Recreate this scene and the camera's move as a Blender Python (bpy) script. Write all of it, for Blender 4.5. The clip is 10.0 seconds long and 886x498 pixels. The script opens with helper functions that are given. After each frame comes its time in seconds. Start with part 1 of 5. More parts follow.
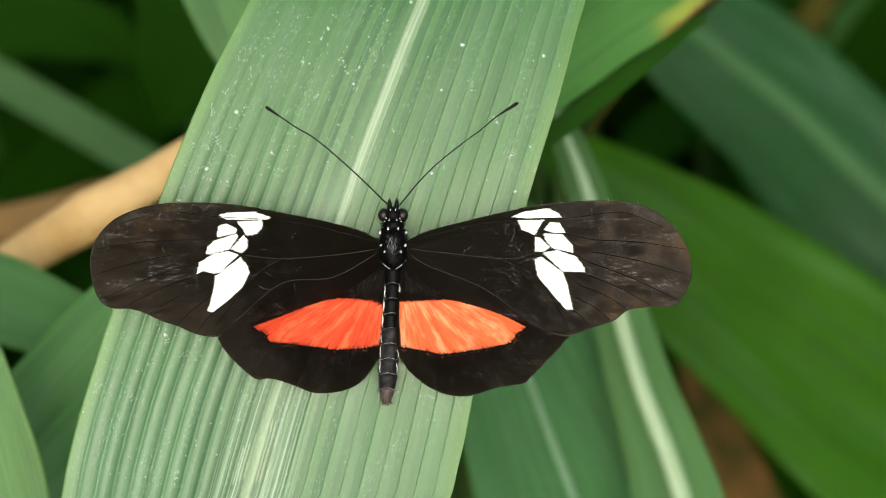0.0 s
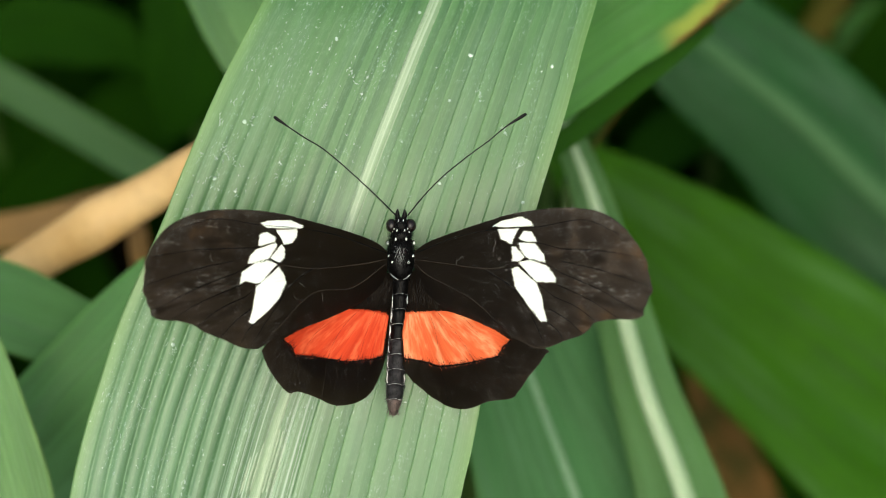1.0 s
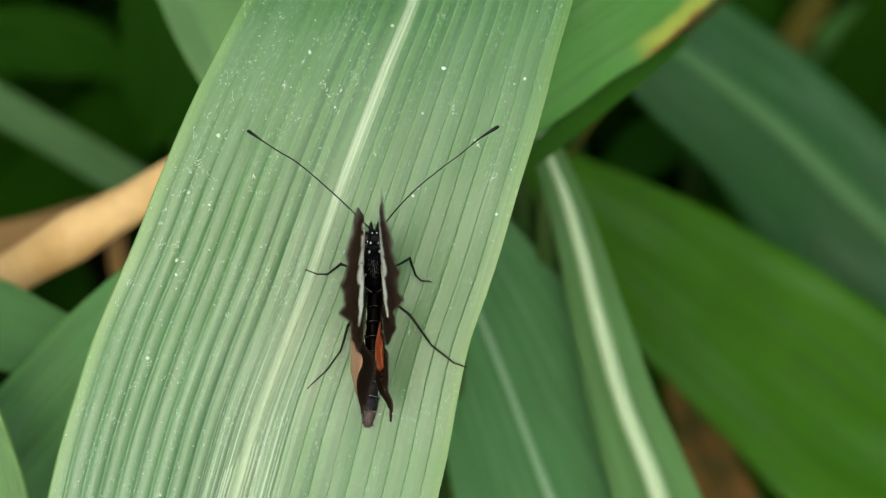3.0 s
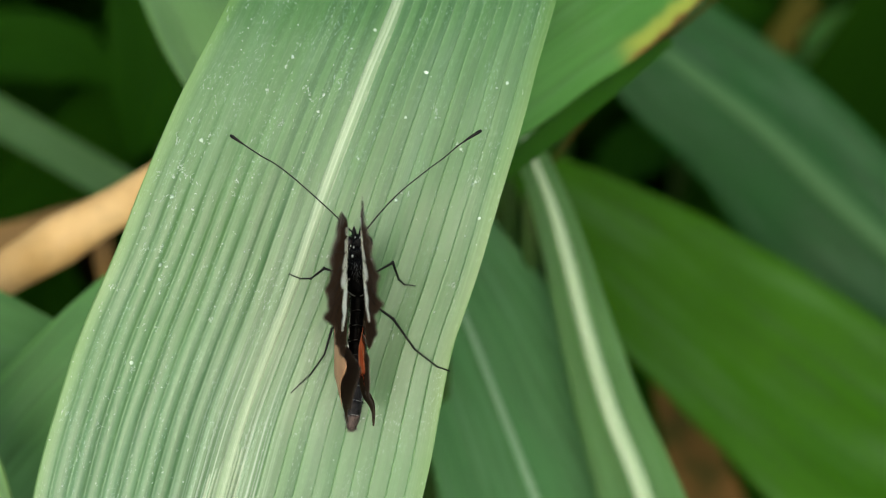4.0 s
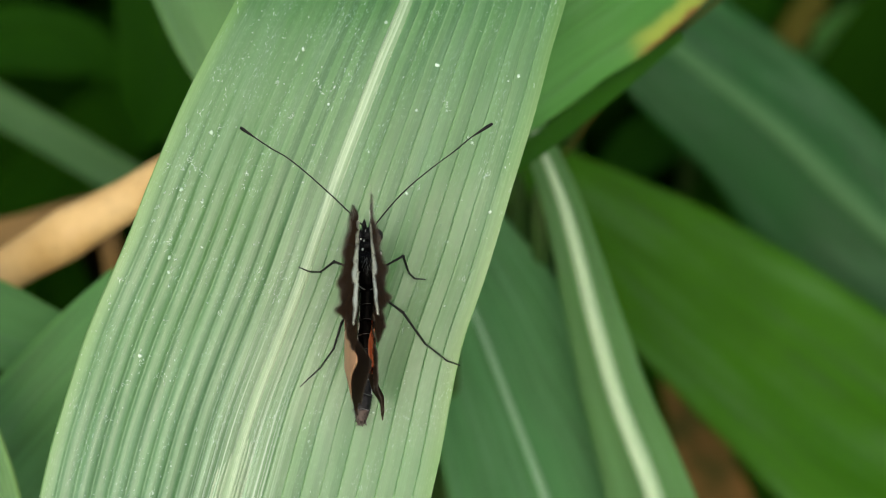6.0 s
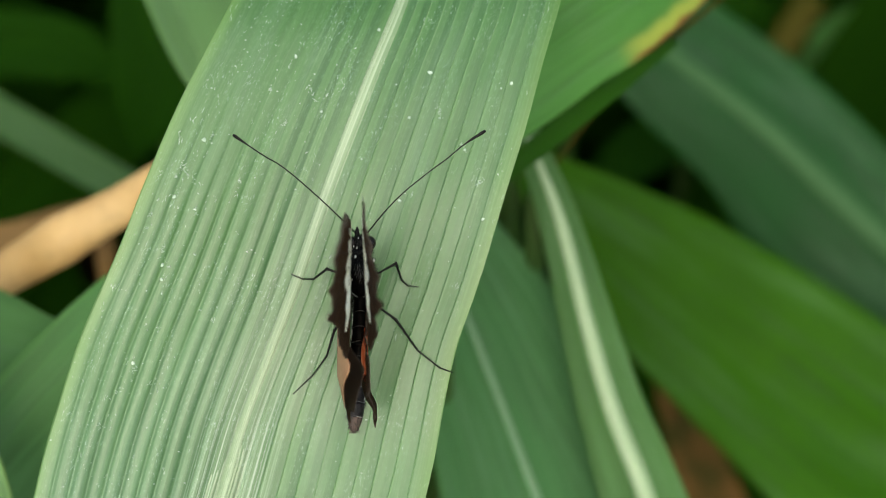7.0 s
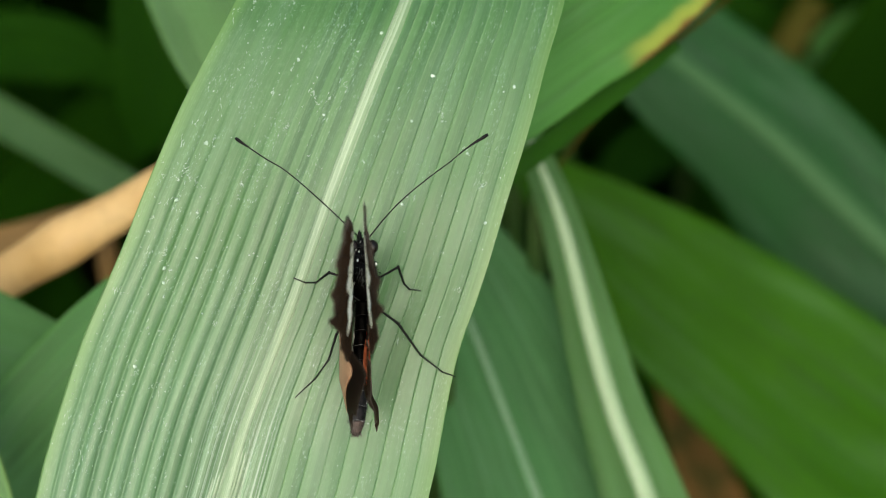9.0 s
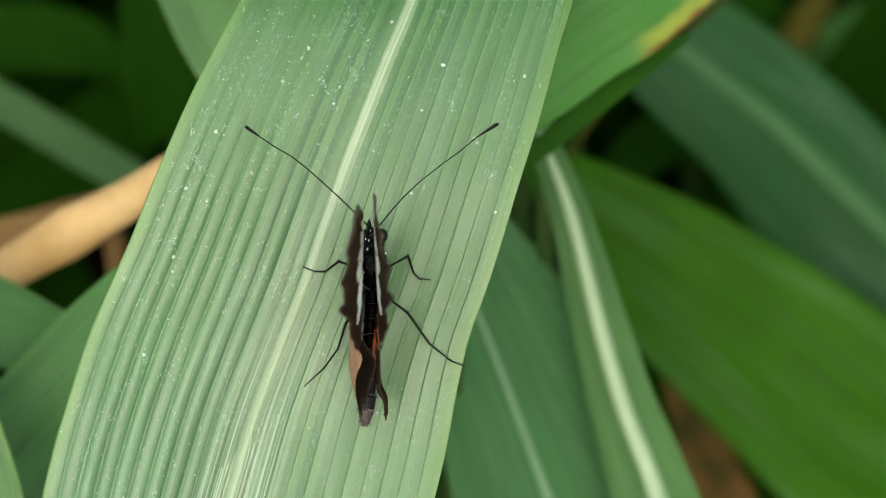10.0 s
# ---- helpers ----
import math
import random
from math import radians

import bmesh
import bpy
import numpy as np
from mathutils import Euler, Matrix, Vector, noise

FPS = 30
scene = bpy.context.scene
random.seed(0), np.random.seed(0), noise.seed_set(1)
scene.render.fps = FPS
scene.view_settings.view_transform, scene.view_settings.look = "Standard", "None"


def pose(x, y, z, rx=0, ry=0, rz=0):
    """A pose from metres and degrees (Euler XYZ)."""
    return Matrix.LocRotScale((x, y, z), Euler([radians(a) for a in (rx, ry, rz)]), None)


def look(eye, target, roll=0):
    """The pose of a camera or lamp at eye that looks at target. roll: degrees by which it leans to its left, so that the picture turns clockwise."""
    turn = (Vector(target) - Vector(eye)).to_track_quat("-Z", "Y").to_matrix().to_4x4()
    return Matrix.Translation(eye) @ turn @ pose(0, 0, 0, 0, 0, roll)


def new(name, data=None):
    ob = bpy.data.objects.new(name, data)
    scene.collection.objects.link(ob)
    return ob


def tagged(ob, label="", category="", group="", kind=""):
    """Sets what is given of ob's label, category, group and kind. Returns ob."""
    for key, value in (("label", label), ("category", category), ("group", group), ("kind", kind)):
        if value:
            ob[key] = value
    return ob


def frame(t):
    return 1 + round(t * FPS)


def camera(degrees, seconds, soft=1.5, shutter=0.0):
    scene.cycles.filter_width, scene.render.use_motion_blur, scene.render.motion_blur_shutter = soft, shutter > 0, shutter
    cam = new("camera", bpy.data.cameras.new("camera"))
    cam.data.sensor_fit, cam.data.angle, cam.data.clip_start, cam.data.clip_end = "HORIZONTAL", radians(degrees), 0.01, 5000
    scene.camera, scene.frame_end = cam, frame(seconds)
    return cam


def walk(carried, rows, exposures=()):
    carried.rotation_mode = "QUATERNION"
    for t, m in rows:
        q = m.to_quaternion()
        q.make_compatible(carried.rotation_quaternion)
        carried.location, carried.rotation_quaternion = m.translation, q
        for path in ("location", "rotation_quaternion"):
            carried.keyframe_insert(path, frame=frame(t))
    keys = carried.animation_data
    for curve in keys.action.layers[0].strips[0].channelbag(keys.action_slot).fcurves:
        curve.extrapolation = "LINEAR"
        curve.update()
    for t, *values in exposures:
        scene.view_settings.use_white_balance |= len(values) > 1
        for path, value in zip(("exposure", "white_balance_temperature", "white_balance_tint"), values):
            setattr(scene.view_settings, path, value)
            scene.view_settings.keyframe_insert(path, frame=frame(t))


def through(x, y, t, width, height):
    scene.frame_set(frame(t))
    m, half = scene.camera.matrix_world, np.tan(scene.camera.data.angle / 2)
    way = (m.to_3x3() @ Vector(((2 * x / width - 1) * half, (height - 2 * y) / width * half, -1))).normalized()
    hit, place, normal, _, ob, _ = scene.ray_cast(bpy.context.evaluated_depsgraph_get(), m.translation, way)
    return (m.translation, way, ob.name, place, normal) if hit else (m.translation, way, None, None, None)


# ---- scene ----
# Everything is laid out in the plane of the broad leaf: x across, y up the slope,
# z out of the leaf. VIEW sets that plane into the world, sloping towards the viewer.
SLOPE = 38.0
HEIGHT = 0.55
VIEW = pose(0, 0, HEIGHT, SLOPE, 0, 0)

# ---- camera ----
cam = camera(20.0, 10.0, soft=0.9, shutter=0.4)
cam.data.dof.use_dof = True
cam.data.dof.focus_distance = 0.3030
cam.data.dof.aperture_fstop = 18.5
walk(cam, [
    (0.0, VIEW @ pose(0.00000, 0.00000, 0.31120, 0.000, 0.000, 0.000)),
    (0.1, VIEW @ pose(0.00025, -0.00001, 0.31123, -0.001, -0.030, 0.014)),
    (0.2, VIEW @ pose(0.00050, -0.00001, 0.31126, -0.001, -0.062, 0.028)),
    (0.3, VIEW @ pose(0.00055, -0.00001, 0.31128, -0.001, -0.067, 0.042)),
    (0.5, VIEW @ pose(0.00030, 0.00016, 0.31134, 0.020, -0.037, 0.071)),
    (0.7, VIEW @ pose(-0.00035, 0.00045, 0.31125, 0.055, 0.044, 0.119)),
    (0.8, VIEW @ pose(-0.00064, 0.00062, 0.31120, 0.075, 0.079, 0.143)),
    (1.0, VIEW @ pose(-0.00057, 0.00079, 0.31111, 0.096, 0.071, 0.192)),
    (1.1, VIEW @ pose(-0.00050, 0.00088, 0.31105, 0.107, 0.063, 0.180)),
    (1.2, VIEW @ pose(-0.00051, 0.00088, 0.31098, 0.107, 0.063, 0.169)),
    (1.3, VIEW @ pose(-0.00055, 0.00088, 0.31092, 0.108, 0.068, 0.158)),
    (1.5, VIEW @ pose(-0.00075, 0.00090, 0.31079, 0.109, 0.092, 0.136)),
    (1.6, VIEW @ pose(-0.00070, 0.00084, 0.31091, 0.103, 0.086, 0.089)),
    (1.7, VIEW @ pose(-0.00046, 0.00084, 0.31104, 0.103, 0.056, 0.043)),
    (1.8, VIEW @ pose(0.00007, 0.00083, 0.31116, 0.102, -0.009, -0.004)),
    (1.9, VIEW @ pose(0.00061, 0.00066, 0.31129, 0.081, -0.075, -0.050)),
    (2.0, VIEW @ pose(0.00099, 0.00068, 0.31141, 0.084, -0.123, -0.097)),
    (2.2, VIEW @ pose(0.00136, 0.00077, 0.31159, 0.095, -0.168, -0.062)),
    (2.3, VIEW @ pose(0.00140, 0.00076, 0.31168, 0.095, -0.174, -0.045)),
    (2.5, VIEW @ pose(0.00138, 0.00083, 0.31186, 0.103, -0.171, -0.010)),
    (2.7, VIEW @ pose(0.00107, 0.00129, 0.31195, 0.160, -0.133, -0.041)),
    (3.8, VIEW @ pose(0.00266, 0.00199, 0.31242, 0.245, -0.331, -0.209)),
    (4.0, VIEW @ pose(0.00261, 0.00199, 0.31250, 0.245, -0.326, -0.240)),
    (4.2, VIEW @ pose(0.00265, 0.00149, 0.31224, 0.184, -0.330, -0.231)),
    (4.3, VIEW @ pose(0.00261, 0.00150, 0.31211, 0.185, -0.324, -0.227)),
    (4.5, VIEW @ pose(0.00233, 0.00139, 0.31185, 0.172, -0.290, -0.218)),
    (4.7, VIEW @ pose(0.00202, 0.00139, 0.31174, 0.172, -0.251, -0.163)),
    (4.8, VIEW @ pose(0.00207, 0.00143, 0.31169, 0.177, -0.257, -0.135)),
    (5.0, VIEW @ pose(0.00254, 0.00171, 0.31158, 0.211, -0.314, -0.080)),
    (5.2, VIEW @ pose(0.00270, 0.00162, 0.31133, 0.200, -0.334, -0.057)),
    (5.3, VIEW @ pose(0.00258, 0.00162, 0.31121, 0.201, -0.318, -0.046)),
    (5.5, VIEW @ pose(0.00224, 0.00157, 0.31097, 0.194, -0.277, -0.023)),
    (5.7, VIEW @ pose(0.00185, 0.00151, 0.31099, 0.186, -0.228, -0.028)),
    (6.8, VIEW @ pose(0.00209, 0.00188, 0.31110, 0.232, -0.259, -0.052)),
    (7.0, VIEW @ pose(0.00238, 0.00205, 0.31112, 0.254, -0.294, -0.056)),
    (7.2, VIEW @ pose(0.00239, 0.00200, 0.31124, 0.247, -0.295, -0.038)),
    (7.5, VIEW @ pose(0.00206, 0.00211, 0.31141, 0.261, -0.255, -0.011)),
    (7.7, VIEW @ pose(0.00203, 0.00198, 0.31145, 0.246, -0.251, 0.028)),
    (7.8, VIEW @ pose(0.00204, 0.00202, 0.31147, 0.251, -0.251, 0.048)),
    (8.0, VIEW @ pose(0.00212, 0.00254, 0.31151, 0.315, -0.262, 0.088)),
    (8.2, VIEW @ pose(0.00236, 0.00253, 0.31135, 0.314, -0.292, 0.020)),
    (8.3, VIEW @ pose(0.00244, 0.00262, 0.31127, 0.324, -0.301, -0.013)),
    (8.5, VIEW @ pose(0.00275, 0.00279, 0.31110, 0.344, -0.340, -0.081)),
    (8.7, VIEW @ pose(0.00262, 0.00264, 0.31092, 0.326, -0.324, -0.033)),
    (9.0, VIEW @ pose(0.00221, 0.00233, 0.31064, 0.287, -0.272, 0.039)),
    (9.2, VIEW @ pose(0.00204, 0.00162, 0.31043, 0.200, -0.251, 0.045)),
    (9.5, VIEW @ pose(0.00163, 0.00134, 0.31011, 0.165, -0.201, 0.055)),
    (9.7, VIEW @ pose(0.00137, 0.00129, 0.31018, 0.160, -0.168, 0.119)),
    (10.0, VIEW @ pose(0.00150, 0.00153, 0.31030, 0.189, -0.183, 0.216)),
], exposures=[(0.0, 1.0, 6700, -2), (10.0, 1.0, 6700, -2)])

# ---- light: bright overcast sky, with the sun behind thin cloud ----
SUN_ELEVATION, SUN_TURN = 50.0, 182.0
world = bpy.data.worlds.new("world")
scene.world = world
world.use_nodes = True
wn = world.node_tree
sky = wn.nodes.new("ShaderNodeTexSky")
sky.sky_type = "NISHITA"
sky.sun_disc = False
sky.sun_elevation = radians(SUN_ELEVATION)
sky.sun_rotation = radians(SUN_TURN)
sky.air_density, sky.dust_density, sky.ozone_density = 1.0, 6.0, 1.0
back = wn.nodes["Background"]
back.inputs["Strength"].default_value = 0.15
wn.links.new(sky.outputs["Color"], back.inputs["Color"])
sun = new("sun", bpy.data.lights.new("sun", "SUN"))
sun.data.energy = 1.6
sun.data.angle = radians(80)
sun.data.color = (0.985, 0.99, 0.99)
el, tn = radians(SUN_ELEVATION), radians(SUN_TURN)
sun.matrix_world = look((0, 0, 0), (-math.sin(tn) * math.cos(el), -math.cos(tn) * math.cos(el), -math.sin(el)))


# ---- materials ----
class Nodes:
    """A short way to write node materials."""

    def __init__(self, name):
        self.mat = bpy.data.materials.new(name)
        self.mat.use_nodes = True
        self.tree = self.mat.node_tree
        self.tree.nodes.clear()
        self.out = self.node("ShaderNodeOutputMaterial")

    def node(self, kind, **props):
        n = self.tree.nodes.new(kind)
        for k, v in props.items():
            setattr(n, k, v)
        return n

    def put(self, socket, value):
        if isinstance(value, bpy.types.NodeSocket):
            self.tree.links.new(value, socket)
        elif isinstance(value, tuple) and len(value) == 3 and socket.type == "RGBA":
            socket.default_value = (*value, 1)
        else:
            socket.default_value = value

    def math(self, op, a, b=0.0, clamp=False):
        n = self.node("ShaderNodeMath", operation=op, use_clamp=clamp)
        self.put(n.inputs[0], a)
        self.put(n.inputs[1], b)
        return n.outputs[0]

    def mix(self, fac, a, b, blend="MIX"):
        n = self.node("ShaderNodeMix", data_type="RGBA", blend_type=blend)
        self.put(n.inputs[0], fac)
        self.put(n.inputs[6], a)
        self.put(n.inputs[7], b)
        return n.outputs[2]

    def noise(self, vector, scale, detail=3.0, rough=0.55):
        n = self.node("ShaderNodeTexNoise")
        if vector is not None:
            self.put(n.inputs["Vector"], vector)
        n.inputs["Scale"].default_value = scale
        n.inputs["Detail"].default_value = detail
        n.inputs["Roughness"].default_value = rough
        return n.outputs["Fac"]

    def ramp(self, fac, lo, hi, to0=0.0, to1=1.0):
        n = self.node("ShaderNodeMapRange", interpolation_type="SMOOTHSTEP")
        for i, v in enumerate((fac, lo, hi, to0, to1)):
            self.put(n.inputs[i], v)
        return n.outputs[0]

    def uv(self):
        s = self.node("ShaderNodeSeparateXYZ")
        self.put(s.inputs[0], self.node("ShaderNodeUVMap", uv_map="UVMap").outputs[0])
        return s.outputs[0], s.outputs[1]

    def vec(self, x, y, z=0.0):
        c = self.node("ShaderNodeCombineXYZ")
        for i, v in enumerate((x, y, z)):
            self.put(c.inputs[i], v)
        return c.outputs[0]

    def place(self):
        return self.node("ShaderNodeTexCoord").outputs["Object"]

    def finish(self, colour, rough=0.5, bump=None, depth=0.0001, specular=0.5, glow_through=0.0, through=None, sheen=0.0):
        p = self.node("ShaderNodeBsdfPrincipled")
        self.put(p.inputs["Base Color"], colour)
        self.put(p.inputs["Roughness"], rough)
        self.put(p.inputs["Specular IOR Level"], specular)
        if sheen:
            p.inputs["Sheen Weight"].default_value = sheen
            p.inputs["Sheen Roughness"].default_value = 0.4
        if bump is not None:
            b = self.node("ShaderNodeBump")
            b.inputs["Strength"].default_value = 1.0
            b.inputs["Distance"].default_value = depth
            self.put(b.inputs["Height"], bump)
            self.put(p.inputs["Normal"], b.outputs[0])
        last = p.outputs[0]
        if glow_through > 0:
            tr = self.node("ShaderNodeBsdfTranslucent")
            self.put(tr.inputs["Color"], through if through is not None else colour)
            m = self.node("ShaderNodeMixShader")
            m.inputs[0].default_value = glow_through
            self.put(m.inputs[1], last)
            self.put(m.inputs[2], tr.outputs[0])
            last = m.outputs[0]
        self.put(self.out.inputs["Surface"], last)
        return self.mat


def leaf_material(name, base, pale, veins=24, vein_gain=0.5, rough=0.42, specular=0.5, bloom=0.15, seed=0.0, dry_edge=0.0, fresh_edge=0.3, one_side=False, dip=0.62):
    """A ribbed blade: u runs across it from edge to edge, v along it in metres."""
    n = Nodes(name)
    u, v = n.uv()
    along = n.vec(n.math("MULTIPLY", u, 30.0), n.math("ADD", n.math("MULTIPLY", v, 22.0), seed), seed)
    streak = n.noise(along, 1.0, 4.0, 0.6)
    fine = n.noise(n.vec(n.math("MULTIPLY", u, 260.0), n.math("MULTIPLY", v, 60.0), seed), 1.0, 2.0)
    cloud = n.noise(n.vec(n.math("MULTIPLY", u, 3.0), n.math("MULTIPLY", v, 60.0), seed + 3.0), 1.0, 4.0)
    wave = n.math("ABSOLUTE", n.math("SINE", n.math("MULTIPLY", u, veins * math.pi)))
    vein = n.math("POWER", n.math("SUBTRACT", 1.0, wave), 12.0 if one_side else 8.0)
    if one_side:
        worn = n.noise(n.vec(n.math("MULTIPLY", u, 26.0), n.math("MULTIPLY", v, 35.0), seed + 5.0), 1.0, 3.0)
        vein = n.math("MULTIPLY", vein, n.math("MULTIPLY", n.ramp(u, 0.5, 0.56), n.ramp(worn, 0.3, 0.65, 0.25, 1.0)))
    col = n.mix(n.ramp(streak, 0.36, 0.7), base, tuple(c * dip for c in base))
    col = n.mix(n.math("MULTIPLY", n.ramp(cloud, 0.4, 0.75), 0.5), col, tuple(c * k for c, k in zip(base, (1.25, 1.15, 1.3))))
    if one_side:
        # sky sheen towards the blade's foot, put into the colour as a paler tint
        col = n.mix(n.ramp(n.math("ADD", v, n.math("MULTIPLY", cloud, 0.03)), 0.120, 0.050, 0.0, n.ramp(u, 0.5, 0.62, 0.30, 0.12)), col, (0.170, 0.245, 0.190))
        # each strip between veins has a random tone; alternate ones carry painted pleat shade
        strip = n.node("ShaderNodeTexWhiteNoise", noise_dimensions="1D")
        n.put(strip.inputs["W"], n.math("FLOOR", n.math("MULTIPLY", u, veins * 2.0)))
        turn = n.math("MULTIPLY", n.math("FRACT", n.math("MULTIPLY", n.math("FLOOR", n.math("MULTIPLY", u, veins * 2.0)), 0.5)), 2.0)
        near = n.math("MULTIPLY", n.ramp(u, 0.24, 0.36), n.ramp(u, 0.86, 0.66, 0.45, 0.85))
        shade_tone = n.math("ADD", n.math("MULTIPLY", n.math("MULTIPLY", turn, near), 0.90), n.math("MULTIPLY", strip.outputs[0], 0.20))
        col = n.mix(shade_tone, col, tuple(c * k for c, k in zip(base, (0.50, 0.62, 0.62))))
        thread = n.noise(n.vec(n.math("MULTIPLY", u, 620.0), n.math("MULTIPLY", v, 14.0), seed), 1.0, 2.0)
        col = n.mix(n.math("MULTIPLY", n.ramp(thread, 0.50, 0.70), 0.20), col, pale)
        # bundles of fine fibres beside the midrib, towards the foot
        inner = n.math("ABSOLUTE", n.math("SUBTRACT", n.math("MULTIPLY", u, 2.0), 1.0))
        foot = n.math("MULTIPLY", n.ramp(inner, 0.30, 0.08), n.ramp(v, 0.092, 0.056))
        fibre = n.noise(n.vec(n.math("MULTIPLY", u, 330.0), n.math("MULTIPLY", v, 7.0), seed + 6.0), 1.0, 2.0, 0.6)
        col = n.mix(n.math("MULTIPLY", n.math("MULTIPLY", n.ramp(fibre, 0.51, 0.60), foot), 0.75), col, (0.284, 0.3621, 0.2698))
        col = n.mix(n.math("MULTIPLY", n.math("MULTIPLY", n.ramp(fibre, 0.49, 0.40), foot), 0.9), col, tuple(c * 0.4 for c in base))
    col = n.mix(n.math("MULTIPLY", vein, vein_gain), col, tuple(min(0.6, c * 1.3) for c in pale))
    col = n.mix(n.math("MULTIPLY", n.ramp(fine, 0.5, 0.8), 0.12 if one_side else 0.22), col, pale)
    mottle = n.noise(n.vec(n.math("MULTIPLY", u, 120.0), n.math("MULTIPLY", v, 900.0), seed), 1.0, 3.0, 0.7)
    col = n.mix(n.math("MULTIPLY", n.ramp(mottle, 0.52, 0.75), 0.2), col, (pale[0] * 1.1, pale[1] * 1.08, pale[2] * 1.3))
    # waxy grey bloom in long patches
    wax = n.ramp(n.noise(n.vec(n.math("MULTIPLY", u, 9.0), n.math("MULTIPLY", v, 28.0), seed + 9.0), 1.0, 5.0, 0.65), 0.45, 0.75)
    col = n.mix(n.math("MULTIPLY", wax, bloom), col, (0.1917, 0.2876, 0.2023))
    if one_side:
        # old whitish scrapes, in loose patches
        area = n.ramp(n.noise(n.vec(n.math("MULTIPLY", u, 16.0), n.math("MULTIPLY", v, 110.0), seed + 2.0), 1.0, 3.0), 0.47, 0.62)
        nick = n.noise(n.vec(n.math("MULTIPLY", u, 260.0), n.math("MULTIPLY", v, 1300.0), seed + 4.0), 1.0, 4.0, 0.75)
        col = n.mix(n.math("MULTIPLY", n.math("MULTIPLY", n.ramp(nick, 0.57, 0.66), area), 0.8), col, (0.2982, 0.3976, 0.3337))
    # fresher, yellower margins
    edge = n.math("ABSOLUTE", n.math("SUBTRACT", n.math("MULTIPLY", u, 2.0), 1.0))
    rim = n.math("MULTIPLY", n.ramp(edge, 0.90, 1.0), fresh_edge)
    col = n.mix(rim, col, (pale[0] * 0.85, pale[1] * 0.92, pale[2] * 0.3))
    if dry_edge:
        ragged = n.math("ADD", u, n.math("MULTIPLY", n.noise(n.vec(n.math("MULTIPLY", v, 220.0), seed, 0.0), 1.0), 0.12))
        dry = n.math("MULTIPLY", n.ramp(ragged, 0.86, 0.96), n.ramp(v, dry_edge, dry_edge + 0.006))
        col = n.mix(dry, col, (0.1917, 0.2343, 0.0355))
        brown = n.math("MULTIPLY", n.ramp(ragged, 1.0, 1.05), n.ramp(v, dry_edge, dry_edge + 0.006))
        col = n.mix(brown, col, (0.1136, 0.0497, 0.0106))
    height = n.math("ADD", n.math("MULTIPLY", fine, 0.22 if one_side else 0.6), n.math("MULTIPLY", vein, 1.1 if one_side else -0.8))
    return n.finish(col, n.ramp(cloud, 0.2, 0.8, rough - 0.06, rough + 0.1), height, 0.00012, specular, 0.22,
                    tuple(min(1.0, c * k) for c, k in zip(base, (1.5, 1.6, 0.5))))


def rib_material(name, pale, green, speck_gain=0.3):
    n = Nodes(name)
    u, v = n.uv()
    line = n.noise(n.vec(n.math("MULTIPLY", u, 14.0), n.math("MULTIPLY", v, 12.0)), 1.0, 3.0)
    speck = n.noise(n.vec(n.math("MULTIPLY", u, 5.0), n.math("MULTIPLY", v, 500.0)), 1.0, 3.0)
    col = n.mix(n.ramp(line, 0.38, 0.62), pale, green)
    col = n.mix(n.math("MULTIPLY", n.ramp(speck, 0.55, 0.8), speck_gain), col, (0.426, 0.4686, 0.355))
    return n.finish(col, 0.4 if speck_gain else 0.6, line, 0.0001, 0.5 if speck_gain else 0.15, 0.15)


def plain_material(name, a, b, scale, rough=0.6, depth=0.0001, specular=0.4, stretch=(1, 1, 1), sheen=0.0, grime=None, glow_through=0.0, through=None):
    """Two colours broken up at two scales, with a matching relief."""
    n = Nodes(name)
    mp = n.node("ShaderNodeMapping")
    mp.inputs["Scale"].default_value = stretch
    n.put(mp.inputs["Vector"], n.place())
    big = n.noise(mp.outputs[0], scale, 4.0)
    small = n.noise(mp.outputs[0], scale * 7.0, 3.0)
    col = n.mix(n.ramp(big, 0.3, 0.7), a, b)
    col = n.mix(n.math("MULTIPLY", n.ramp(small, 0.45, 0.75), 0.4), col, grime or tuple(c * 0.5 for c in a))
    return n.finish(col, rough, n.math("ADD", big, n.math("MULTIPLY", small, 0.4)), depth, specular, glow_through, through, sheen)


